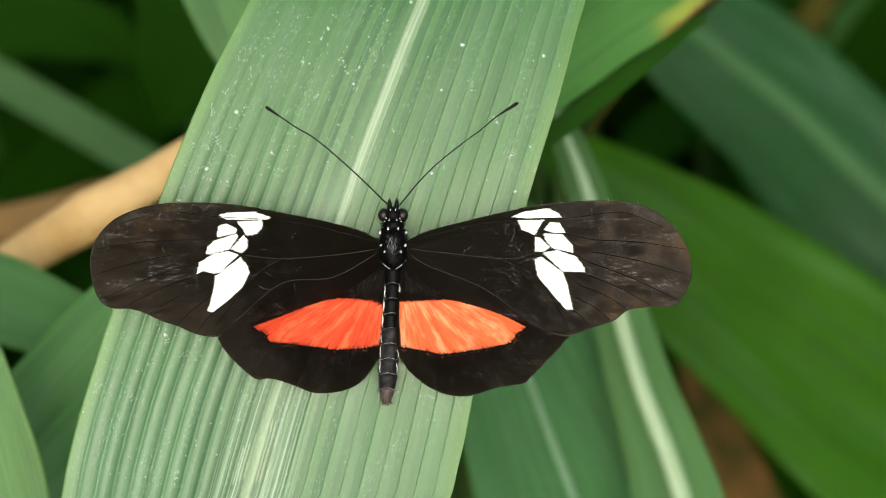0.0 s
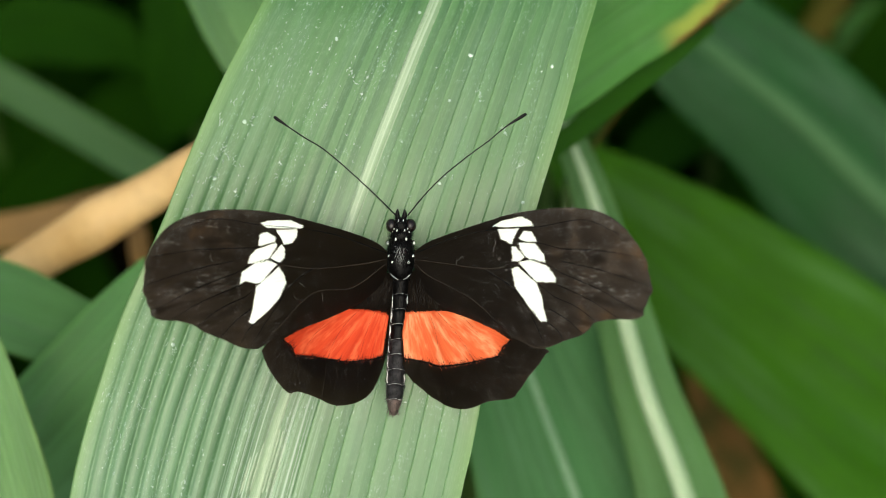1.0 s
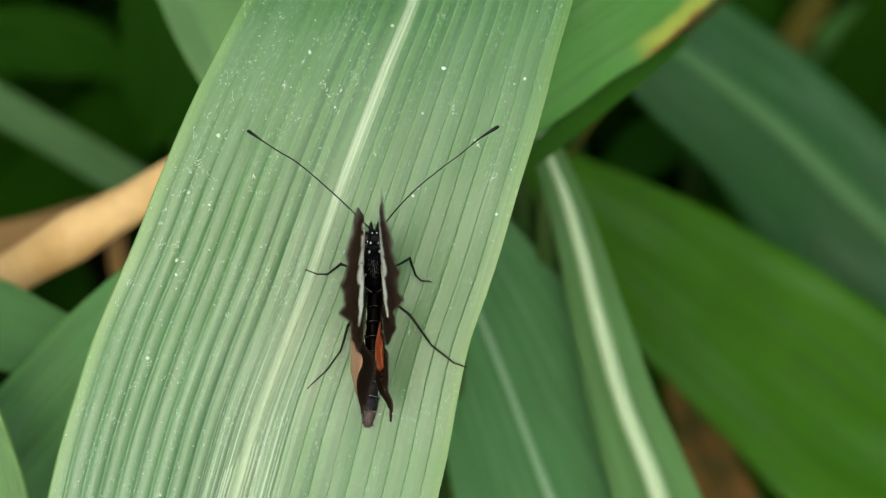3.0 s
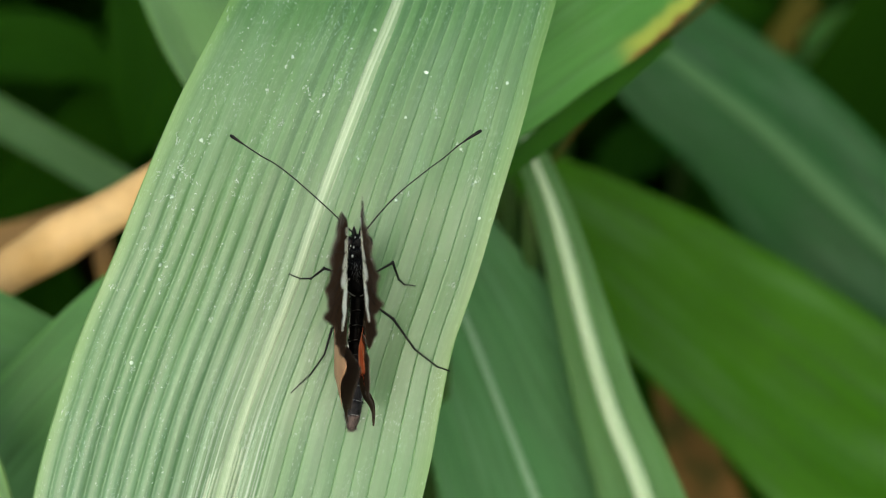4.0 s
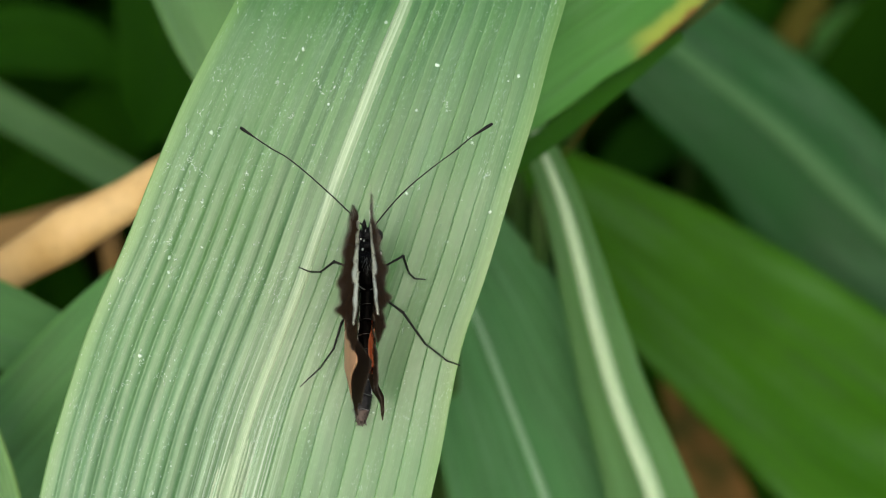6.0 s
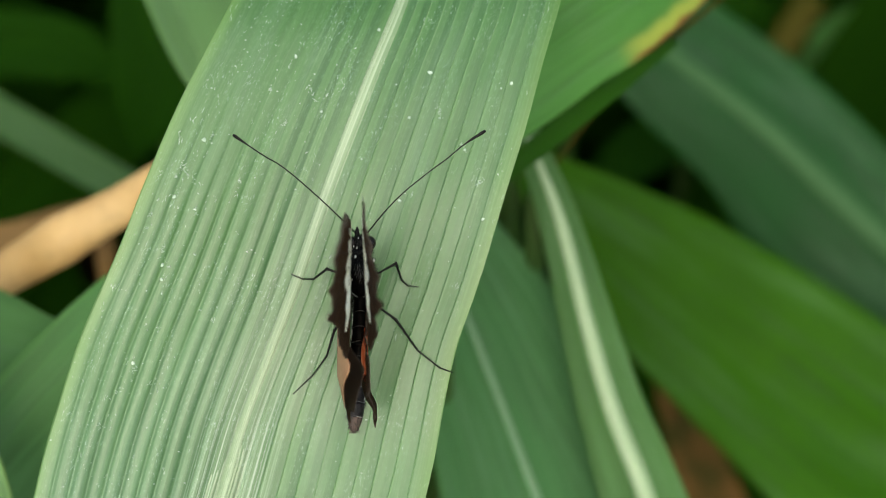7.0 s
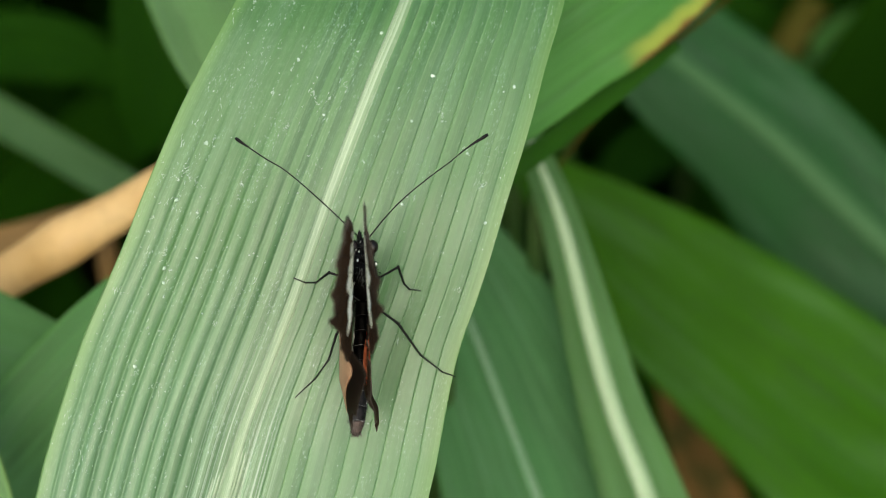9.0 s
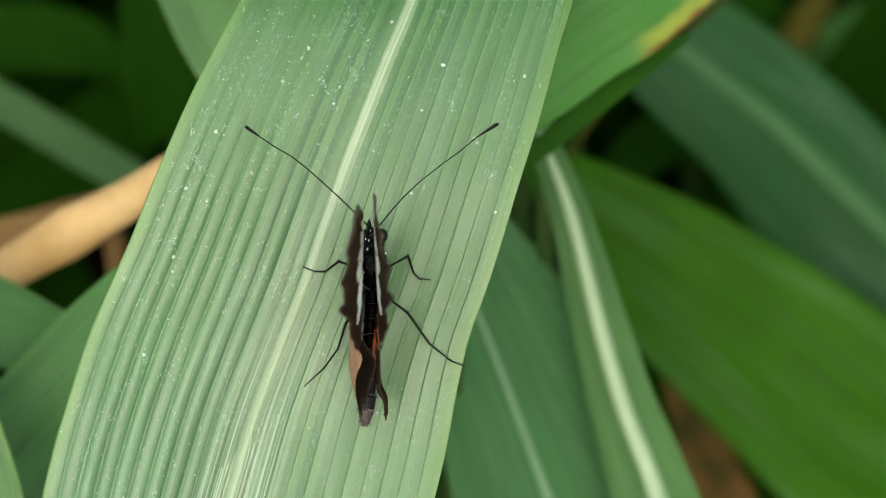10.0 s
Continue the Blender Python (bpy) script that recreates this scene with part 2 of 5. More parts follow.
def wing_material(name, dark, worn, streak_gain, dust):
    """Scales on a wing: u is the angle round the hinge, v the distance from it, 0 to 1."""
    n = Nodes(name)
    u, v = n.uv()
    ray = n.noise(n.vec(n.math("MULTIPLY", u, 60.0), n.math("MULTIPLY", v, 4.0)), 1.0, 4.0, 0.7)
    line = n.noise(n.vec(n.math("MULTIPLY", u, 240.0), n.math("MULTIPLY", v, 9.0), 2.0), 1.0, 3.0, 0.7)
    blot = n.noise(n.place(), 330.0, 5.0, 0.65)
    grain = n.noise(n.place(), 5200.0, 2.0)
    outer = n.ramp(v, 0.36, 0.85)
    fade = n.math("MULTIPLY", n.math("ADD", n.math("MULTIPLY", outer, 0.8), 0.06), n.ramp(n.math("ADD", n.math("MULTIPLY", ray, 0.4), n.math("MULTIPLY", blot, 0.6)), 0.30, 0.62))
    col = n.mix(n.math("MULTIPLY", fade, streak_gain), dark, worn)
    # rubbed brown areas
    rub = n.math("MULTIPLY", n.ramp(blot, 0.56, 0.72), n.ramp(v, 0.42, 0.6))
    col = n.mix(n.math("MULTIPLY", rub, 0.35 * streak_gain), col, (worn[0] * 1.9, worn[1] * 1.6, worn[2] * 1.25))
    # fine dark rays between the scales
    col = n.mix(n.math("MULTIPLY", n.ramp(line, 0.54, 0.66), 0.7), col, dark)
    # scratches and loose scales
    scratch = n.noise(n.vec(n.math("MULTIPLY", u, 330.0), n.math("MULTIPLY", v, 26.0), 4.0), 1.0, 3.0, 0.8)
    band = n.noise(n.vec(n.math("MULTIPLY", u, 34.0), n.math("MULTIPLY", v, 5.0), 8.0), 1.0, 4.0, 0.7)
    where = n.math("MULTIPLY", n.ramp(band, 0.47, 0.66), n.math("ADD", n.math("MULTIPLY", outer, 0.85), 0.15))
    mask = n.math("MULTIPLY", n.ramp(scratch, 0.53, 0.66), where)
    col = n.mix(n.math("MULTIPLY", mask, dust), col, (0.36, 0.34, 0.31))
    cross = n.node("ShaderNodeMapping")
    cross.inputs["Rotation"].default_value = (0, 0, 0.7)
    cross.inputs["Scale"].default_value = (420, 2600, 1000)
    n.put(cross.inputs["Vector"], n.place())
    nick = n.ramp(n.noise(cross.outputs[0], 1.0, 2.0), 0.68, 0.73)
    col = n.mix(n.math("MULTIPLY", nick, dust * 0.15), col, (0.30, 0.29, 0.27))
    spot = n.ramp(n.noise(n.place(), 6200.0, 2.0), 0.58, 0.70)
    strewn = n.math("MULTIPLY", n.ramp(n.noise(n.place(), 420.0, 4.0, 0.7), 0.42, 0.66), n.ramp(v, 0.1, 0.55, 0.25, 1.0))
    col = n.mix(n.math("MULTIPLY", n.math("MULTIPLY", spot, strewn), dust * 0.75), col, (0.34, 0.32, 0.30))
    # bare amber membrane where the scales are rubbed off
    bare = n.math("MULTIPLY", n.ramp(n.noise(n.place(), 160.0, 5.0, 0.7), 0.57, 0.80), n.ramp(v, 0.5, 0.68))
    col = n.mix(n.math("MULTIPLY", bare, 0.8), col, (0.10, 0.052, 0.02))
    return n.finish(col, 0.65, n.math("ADD", n.math("MULTIPLY", grain, 0.5), n.math("ADD", ray, line)), 0.00006, 0.0, 0.28, (0.38, 0.265, 0.185))


def scale_material(name, base, tint, hot, rough=0.65):
    """Bright wing scales with fine rays and soft mottling."""
    n = Nodes(name)
    u, v = n.uv()
    ray = n.noise(n.vec(n.math("MULTIPLY", u, 46.0), n.math("MULTIPLY", v, 2.0)), 1.0, 4.0, 0.65)
    thread = n.noise(n.vec(n.math("MULTIPLY", u, 210.0), n.math("MULTIPLY", v, 6.0), 3.0), 1.0, 3.0, 0.7)
    soft = n.noise(n.vec(n.math("MULTIPLY", u, 20.0), n.math("MULTIPLY", v, 6.0), 5.0), 1.0, 4.0, 0.6)
    col = n.mix(n.ramp(ray, 0.35, 0.68), base, tint)
    col = n.mix(n.math("MULTIPLY", n.ramp(soft, 0.44, 0.66), 0.65), col, hot)
    col = n.mix(n.math("MULTIPLY", n.ramp(thread, 0.5, 0.72), 0.5), col, tuple(c * 0.8 for c in tint))
    return n.finish(col, rough, n.math("ADD", ray, n.noise(n.place(), 5200.0, 2.0)), 0.00003, 0.15, 0.52)


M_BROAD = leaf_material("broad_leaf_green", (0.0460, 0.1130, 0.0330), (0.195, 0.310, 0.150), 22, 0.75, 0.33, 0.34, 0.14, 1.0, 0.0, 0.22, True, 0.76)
M_RIB = rib_material("pale_midrib", (0.225, 0.285, 0.185), (0.105, 0.165, 0.08))
M_RIB_WHITE = rib_material("whitish_midrib", (0.185, 0.25, 0.15), (0.12, 0.195, 0.085))
M_RIB_DULL = rib_material("dull_midrib", (0.0852, 0.1704, 0.0852), (0.0568, 0.1278, 0.0532))
M_RIB_DARK = rib_material("dark_midrib", (0.0298, 0.0767, 0.0256), (0.0213, 0.0625, 0.0185), 0.0)
M_FRESH_DRY = leaf_material("fresh_leaf_with_dry_edge", (0.045, 0.145, 0.022), (0.075, 0.178, 0.042), 26, 0.2, 0.5, 0.25, 0.08, 5.0, 0.040, 0.1)
M_MID = leaf_material("mid_leaf_green", (0.030, 0.096, 0.028), (0.045, 0.118, 0.040), 30, 0.3, 0.5, 0.12, 0.08, 12.0)
# green of the leaf's folded half, with its shade put into the colour
M_FOLD_SHADE = leaf_material("shaded_fold_leaf_green", (0.016, 0.066, 0.003), (0.03, 0.09, 0.008), 20, 0.12, 0.5, 0.1, 0.0, 37.0)
M_BRIGHT = leaf_material("bright_leaf_green", (0.038, 0.106, 0.022), (0.068, 0.150, 0.040), 24, 0.3, 0.48, 0.25, 0.14, 17.0)
M_BLUE = leaf_material("bluish_leaf_green", (0.0052, 0.040, 0.0055), (0.013, 0.054, 0.014), 26, 0.2, 0.5, 0.14, 0.11, 21.0)
M_SHADE = leaf_material("shaded_leaf_green", (0.050, 0.142, 0.037), (0.070, 0.16, 0.05), 26, 0.25, 0.5, 0.2, 0.12, 61.0)
M_LIME = leaf_material("lime_leaf_green", (0.0165, 0.062, 0.0004), (0.028, 0.078, 0.003), 20, 0.12, 0.5, 0.06, 0.08, 30.0)
# leaves low in the clump: their shade is put into this near-black green
M_DEEP_SHADE = leaf_material("deep_shade_leaf_green", (0.0060, 0.0255, 0.0009), (0.010, 0.036, 0.002), 20, 0.12, 0.6, 0.02, 0.0, 33.0)
M_GREY = leaf_material("greyish_leaf", (0.030, 0.074, 0.021), (0.050, 0.10, 0.034), 18, 0.3, 0.55, 0.12, 0.12, 41.0)
M_PALE = leaf_material("pale_leaf_green", (0.092, 0.185, 0.058), (0.17, 0.27, 0.11), 22, 0.3, 0.45, 0.3, 0.12, 71.0)
# grass green lowered far below leaf colour: the clump's shade is painted in
M_SHADED_GRASS = leaf_material("shade_darkened_leaf_green", (0.0042, 0.0165, 0.0006), (0.0075, 0.024, 0.001), 16, 0.2, 0.75, 0.01, 0.0, 51.0)
M_STRAW = plain_material("dry_straw", (0.3976, 0.2627, 0.1136), (0.3124, 0.1917, 0.071), 90.0, 0.6, 0.0003, 0.3, (1, 1, 1))
M_BROWN = plain_material("brown_litter", (0.042, 0.036, 0.007), (0.018, 0.018, 0.003), 60.0, 0.9, 0.0006, 0.02)
M_LITTER = plain_material("dry_grass_litter", (0.075, 0.038, 0.012), (0.018, 0.020, 0.005), 110.0, 0.8, 0.0006, 0.03)
M_OLIVE = plain_material("dry_olive_edge", (0.0241, 0.0256, 0.0035), (0.0156, 0.0142, 0.0021), 60.0, 0.8, 0.0004, 0.05)
M_OCHRE = plain_material("ochre_litter", (0.1136, 0.0639, 0.0177), (0.0639, 0.0355, 0.0106), 60.0, 0.7, 0.0004, 0.2)
M_SOIL = plain_material("dark_soil", (0.0142, 0.0099, 0.005), (0.0057, 0.0064, 0.0028), 25.0, 0.95, 0.004, 0.1)
M_STEM = plain_material("green_stem", (0.016, 0.042, 0.007), (0.026, 0.048, 0.010), 60.0, 0.6, 0.0001, 0.1)
M_WING = wing_material("black_wing_scales", (0.0022, 0.0017, 0.0014), (0.027, 0.020, 0.015), 0.72, 0.38)
M_WING_WORN = wing_material("worn_black_wing_scales", (0.0030, 0.0024, 0.0021), (0.037, 0.029, 0.023), 0.85, 0.55)
M_HINDWING = wing_material("black_hindwing_scales", (0.0024, 0.0019, 0.0016), (0.024, 0.018, 0.014), 0.9, 0.36)
M_UNDER = plain_material("brown_underside", (0.2982, 0.1633, 0.0923), (0.213, 0.1065, 0.0604), 300.0, 0.5, 0.00005, 0.3)
M_UNDER_DARK = plain_material("dark_underside", (0.005, 0.0035, 0.0028), (0.0085, 0.0057, 0.0043), 300.0, 0.7, 0.00005, 0.06, glow_through=0.7, through=(0.3692, 0.2698, 0.1988))
M_SCUFF = plain_material("pale_scuff", (0.24, 0.225, 0.20), (0.05, 0.046, 0.04), 1500.0, 0.7, 0.00002, 0.05)
M_MARGIN = plain_material("brown_margin", (0.0355, 0.0256, 0.0177), (0.0142, 0.0099, 0.0071), 400.0, 0.6, 0.00004, 0.1)
M_WHITE = scale_material("cream_white_scales", (0.94, 0.95, 0.86), (0.91, 0.93, 0.82), (0.95, 0.96, 0.92))
M_RED = scale_material("orange_red_scales", (0.68, 0.075, 0.025), (0.55, 0.045, 0.016), (0.85, 0.20, 0.08))
# right band's red, with the sheen of the tilted wing painted in paler
M_RED_SHEEN = scale_material("sheen_orange_scales", (0.80, 0.15, 0.05), (0.70, 0.10, 0.03), (0.95, 0.44, 0.22))
M_BODY = plain_material("black_fur", (0.0008, 0.0007, 0.0007), (0.0022, 0.002, 0.002), 900.0, 0.32, 0.00012, 0.05)
M_GREYFUR = plain_material("grey_fur", (0.22, 0.22, 0.215), (0.03, 0.03, 0.03), 1500.0, 0.6, 0.0001)
M_EYE = plain_material("brown_eye", (0.007, 0.0045, 0.0035), (0.004, 0.003, 0.0026), 2500.0, 0.18, 0.00003, 0.22)
M_LEG = plain_material("black_leg", (0.0014, 0.0013, 0.0013), (0.0043, 0.0038, 0.0035), 1200.0, 0.5, 0.00004, 0.08)
M_BASEFUR = plain_material("brown_base_fur", (0.022, 0.016, 0.012), (0.008, 0.006, 0.005), 900.0, 0.6, 0.00003, 0.1)
M_SPOT = plain_material("white_spot", (0.62, 0.61, 0.56), (0.4, 0.4, 0.37), 2500.0, 0.7, 0.00003)
M_ABDOMEN = plain_material("greyish_abdomen", (0.018, 0.016, 0.0175), (0.0025, 0.0022, 0.0025), 1400.0, 0.5, 0.0001, 0.1)
M_TAIL = plain_material("brown_tail", (0.0532, 0.0319, 0.0256), (0.0249, 0.017, 0.0142), 1500.0, 0.7, 0.00006)
M_FLECK = plain_material("white_fleck", (0.34, 0.42, 0.34), (0.22, 0.30, 0.22), 800.0, 0.6, 0.00005)

# ---- builders (millimetres in the leaf's plane) ----
MM = 0.001


def thing(name, origin, label, category, group="", kind=""):
    """An Empty at its base, in the leaf's plane."""
    ob = tagged(new(name), label, category, group, kind)
    ob.empty_display_size = 0.005
    ob.matrix_world = VIEW @ Matrix.Translation(Vector(origin) * MM)
    ob["base"] = [float(c) for c in origin]
    return ob


def part(name, data, material, parent=None, label="", origin=(0, 0, 0), smooth=True):
    """One mesh object from (verts in mm, faces, uvs or None) under a thing or a part."""
    verts, faces, uvs = data
    me = bpy.data.meshes.new(name)
    me.from_pydata([((x - origin[0]) * MM, (y - origin[1]) * MM, (z - origin[2]) * MM) for x, y, z in verts], [], faces)
    if uvs is not None:
        layer = me.uv_layers.new(name="UVMap")
        flat = np.array([uvs[l.vertex_index] for l in me.loops], dtype=np.float32).ravel()
        layer.data.foreach_set("uv", flat)
    me.polygons.foreach_set("use_smooth", [smooth] * len(me.polygons))
    me.materials.append(material)
    me.update()
    ob = new(name, me)
    if parent is not None:
        ob.parent = parent
    if label:
        ob["label"] = label
    return ob


def join(*datas):
    verts, faces, uvs = [], [], []
    for v, f, u in datas:
        k = len(verts)
        verts += list(v)
        faces += [tuple(i + k for i in face) for face in f]
        uvs += list(u) if u is not None else [(0.0, 0.0)] * len(v)
    return verts, faces, uvs


def spline(points, n):
    """n points along a smooth curve through the points given (any number of columns)."""
    p = np.array(points, dtype=float)
    if len(p) == 2:
        return p[0] + (p[1] - p[0]) * np.linspace(0, 1, n)[:, None]
    q = np.vstack([2 * p[0] - p[1], p, 2 * p[-1] - p[-2]])
    out = []
    for s in np.linspace(0, len(p) - 1, n):
        i = min(int(s), len(p) - 2)
        t = s - i
        a, b, c, d = q[i], q[i + 1], q[i + 2], q[i + 3]
        out.append(0.5 * (2 * b + (c - a) * t + (2 * a - 5 * b + 4 * c - d) * t * t + (3 * b - a - 3 * c + d) * t ** 3))
    return np.array(out)


def tube(points, radii, sides=8, n=None):
    """A round rod along the points, closed at both ends."""
    rows = np.column_stack([np.array(points, float), np.array(radii, float)])
    if n:
        rows = spline(rows, n)
    pts, rad = rows[:, :3], np.maximum(rows[:, 3], 1e-3)
    verts, faces, uvs = [], [], []
    run = 0.0
    ref = np.array([0.31, 0.17, 0.93])
    for i, p in enumerate(pts):
        t = pts[min(i + 1, len(pts) - 1)] - pts[max(i - 1, 0)]
        t = t / (np.linalg.norm(t) + 1e-9)
        a = np.cross(t, ref)
        a /= np.linalg.norm(a) + 1e-9
        b = np.cross(t, a)
        if i:
            run += np.linalg.norm(p - pts[i - 1])
        for k in range(sides):
            w = 2 * math.pi * k / sides
            verts.append(tuple(p + rad[i] * (math.cos(w) * a + math.sin(w) * b)))
            uvs.append((k / sides, run * MM))
    for i in range(len(pts) - 1):
        for k in range(sides):
            j = (k + 1) % sides
            faces.append((i * sides + k, i * sides + j, (i + 1) * sides + j, (i + 1) * sides + k))
    faces.append(tuple(reversed(range(sides))))
    faces.append(tuple((len(pts) - 1) * sides + k for k in range(sides)))
    return verts, faces, uvs


def ball(centre, size, rings=10, sides=16, lump=0.0, seed=0.0):
    """A rounded body part, a little uneven."""
    verts, faces, uvs = [], [], []
    for i in range(rings + 1):
        a = math.pi * i / rings
        for k in range(sides):
            w = 2 * math.pi * k / sides
            d = Vector((math.sin(a) * math.cos(w), math.cos(a), math.sin(a) * math.sin(w)))
            g = 1 + lump * noise.noise(d * 2.3 + Vector((seed, 0, 0)))
            verts.append(tuple(centre[j] + size[j] * d[j] * g for j in range(3)))
            uvs.append((k / sides, i / rings))
    for i in range(rings):
        for k in range(sides):
            j = (k + 1) % sides
            faces.append((i * sides + k, (i + 1) * sides + k, (i + 1) * sides + j, i * sides + j))
    return verts, faces, uvs


def thicken(verts, faces, uvs, depth):
    """Turn a grid of faces into a solid sheet of that depth, along z."""
    n = len(verts)
    edges = {}
    for f in faces:
        for a, b in zip(f, f[1:] + f[:1]):
            edges[(a, b)] = edges.get((a, b), 0) + 1
    rim = [(a, b) for (a, b) in edges if (b, a) not in edges]
    v2 = [(x, y, z - depth) for x, y, z in verts]
    f2 = [tuple(reversed([i + n for i in f])) for f in faces]
    walls = [(b, a, a + n, b + n) for a, b in rim]
    return list(verts) + v2, list(faces) + f2 + walls, list(uvs) + list(uvs)


def sheet(outline, step, surface, depth, lift=0.0, ragged=0.0, seed=0, smooth_n=0, polar=(0.0, 0.0, 40.0)):
    """A thin plate with that outline (mm), cut into small faces and laid on surface(x, y)."""
    rnd = random.Random(seed)
    pts = [Vector((x, y, 0)) for x, y in outline]
    if smooth_n:
        loop = list(outline) + [outline[0]]
        pts = [Vector((x, y, 0)) for x, y in spline(loop, smooth_n)[:-1]]
    if ragged:
        fine = []
        for a, b in zip(pts, pts[1:] + pts[:1]):
            k = max(1, int((b - a).length / 0.16))
            nrm = Vector((a.y - b.y, b.x - a.x, 0)).normalized()
            for i in range(k):
                fine.append(a.lerp(b, i / k) + nrm * rnd.uniform(-ragged, ragged))
        pts = fine
    bm = bmesh.new()
    vs = [bm.verts.new(p) for p in pts]
    face = bm.faces.new(vs)
    bm.normal_update()
    if face.normal.z < 0:
        face.normal_flip()
    bmesh.ops.triangulate(bm, faces=bm.faces[:])
    xs, ys = [p.x for p in pts], [p.y for p in pts]
    for lo, hi, axis in ((min(xs), max(xs), 0), (min(ys), max(ys), 1)):
        c = lo + step
        while c < hi - step * 0.3:
            co, no = [0, 0, 0], [0, 0, 0]
            co[axis], no[axis] = c, 1
            bmesh.ops.bisect_plane(bm, geom=bm.verts[:] + bm.edges[:] + bm.faces[:], plane_co=co, plane_no=no)
            c += step
    bm.verts.index_update()
    verts = [(v.co.x, v.co.y, surface(v.co.x, v.co.y) + lift) for v in bm.verts]
    uvs = [(math.atan2(v.co.y - polar[1], abs(v.co.x - polar[0])) / math.pi + 0.5, math.hypot(v.co.x - polar[0], v.co.y - polar[1]) / polar[2]) for v in bm.verts]
    faces = [tuple(v.index for v in f.verts) for f in bm.faces]
    bm.free()
    return thicken(verts, faces, uvs, depth) if depth else (verts, faces, uvs)


def blade(spine, left, right, rows=60, cols=24, pleats=0, relief=0.0, fold=0.0, curl=0.0, wobble=0.0, seed=0.0, depth=0.25, normal=(0, 0, 1)):
    """A grass-like blade along the spine (mm): its half widths, pleats, and the way the halves rise from the midrib."""
    table = spline(np.column_stack([np.array(spine, float), left, right]), rows)
    verts, uvs, faces = [], [], []
    up = np.array(normal, float)
    run = 0.0
    for i, r in enumerate(table):
        p = r[:3]
        t = table[min(i + 1, rows - 1), :3] - table[max(i - 1, 0), :3]
        t = t / np.linalg.norm(t)
        side = np.cross(t, up)
        side /= np.linalg.norm(side)
        nrm = np.cross(side, t)
        if i:
            run += np.linalg.norm(p - table[i - 1, :3])
        for k in range(cols + 1):
            c = 2 * k / cols - 1
            w = max(r[3] if c < 0 else r[4], 0.05)
            h = fold * abs(c) * w + curl * w * c * c
            if pleats:
                h += relief * (abs(math.sin(c * pleats * math.pi)) ** 0.7) * min(1.0, 4 * (1 - abs(c)) + 0.25)
            e = 1.0
            if wobble:
                h += wobble * w * 0.25 * noise.noise(Vector((c * 1.4 + seed, run * 0.018, seed)))
                e += 0.03 * noise.noise(Vector((seed, run * 0.06, 1.0 if c > 0 else 7.0)))
            verts.append(tuple(p + side * c * w * e + nrm * h))
            uvs.append((k / cols, run * MM))
    for i in range(rows - 1):
        for k in range(cols):
            a = i * (cols + 1) + k
            faces.append((a, a + 1, a + cols + 2, a + cols + 1))
    return thicken(verts, faces, uvs, depth)


def ridge(spine, widths, height, lift, rows=60, normal=(0, 0, 1)):
    """A low rounded rib along the spine."""
    table = spline(np.column_stack([np.array(spine, float), widths]), rows)
    prof = [(-1, -0.25), (-0.8, 0.35), (-0.4, 0.85), (0, 1), (0.4, 0.85), (0.8, 0.35), (1, -0.25)]
    verts, uvs, faces = [], [], []
    run = 0.0
    for i, r in enumerate(table):
        p = r[:3]
        t = table[min(i + 1, rows - 1), :3] - table[max(i - 1, 0), :3]
        t = t / np.linalg.norm(t)
        side = np.cross(t, np.array(normal, float))
        side /= np.linalg.norm(side)
        nrm = np.cross(side, t)
        if i:
            run += np.linalg.norm(p - table[i - 1, :3])
        for k, (c, h) in enumerate(prof):
            verts.append(tuple(p + side * c * r[3] + nrm * (h * height + lift)))
            uvs.append((k / 6, run * MM))
    for i in range(rows - 1):
        for k in range(6):
            a = i * 7 + k
            faces.append((a, a + 1, a + 8, a + 7))
    return thicken(verts, faces, uvs, 0.1)


DOWN = VIEW.to_3x3().inverted() @ Vector((0, 0, -1))


def stalk_to_ground(foot, radius):
    """The stalk that carries a blade, from its foot down into the soil."""
    world_z = (VIEW @ (Vector(foot) * MM)).z
    drop = (world_z + 0.02) / MM
    a = Vector(foot)
    lean = Vector((0.04 * drop, 0, 0))
    pts = [tuple(a + DOWN * drop * k + lean * k * k) for k in (0, 0.3, 0.65, 1.0)]
    return tube(pts, [radius, radius * 1.1, radius * 1.2, radius * 1.3], 8, 14)


def grass_leaf(label, spine, left, right, material, rib, rib_width, stalk=True, rib_height=0.35, **shape):
    """One leaf: blade, midrib and the stalk on which it stands; its foot is the spine's first point."""
    ob = thing("leaf", spine[0], label, "leaf", "leaves of the grass clump")
    part("blade", blade(spine, left, right, **shape), material, ob, origin=spine[0])
    if rib:
        part("midrib", ridge(spine, rib_width, rib_height, 0.05, 60, shape.get("normal", (0, 0, 1))), rib, ob, "pale raised midrib", spine[0])
    if stalk:
        part("stalk", stalk_to_ground(spine[0], 1.6), M_STEM, ob, "thin green stalk", spine[0])
    return ob


# ---- ground ----
def ground_sheet():
    n, reach = 80, 60.0
    rnd = np.linspace(-1, 1, n)
    axis = np.sign(rnd) * np.abs(rnd) ** 4 * reach
    verts = []
    for y in axis:
        for x in axis:
            h = 0.015 * noise.noise(Vector((x * 9, y * 9, 0))) + 0.006 * noise.noise(Vector((x * 40, y * 40, 3)))
            verts.append((x / MM, y / MM, h / MM))
    faces = [(j * n + i, j * n + i + 1, (j + 1) * n + i + 1, (j + 1) * n + i) for j in range(n - 1) for i in range(n - 1)]
    return tagged(part("ground", (verts, faces, None), M_SOIL), "dark damp soil under the plants", "ground", kind="structure")


ground_sheet()


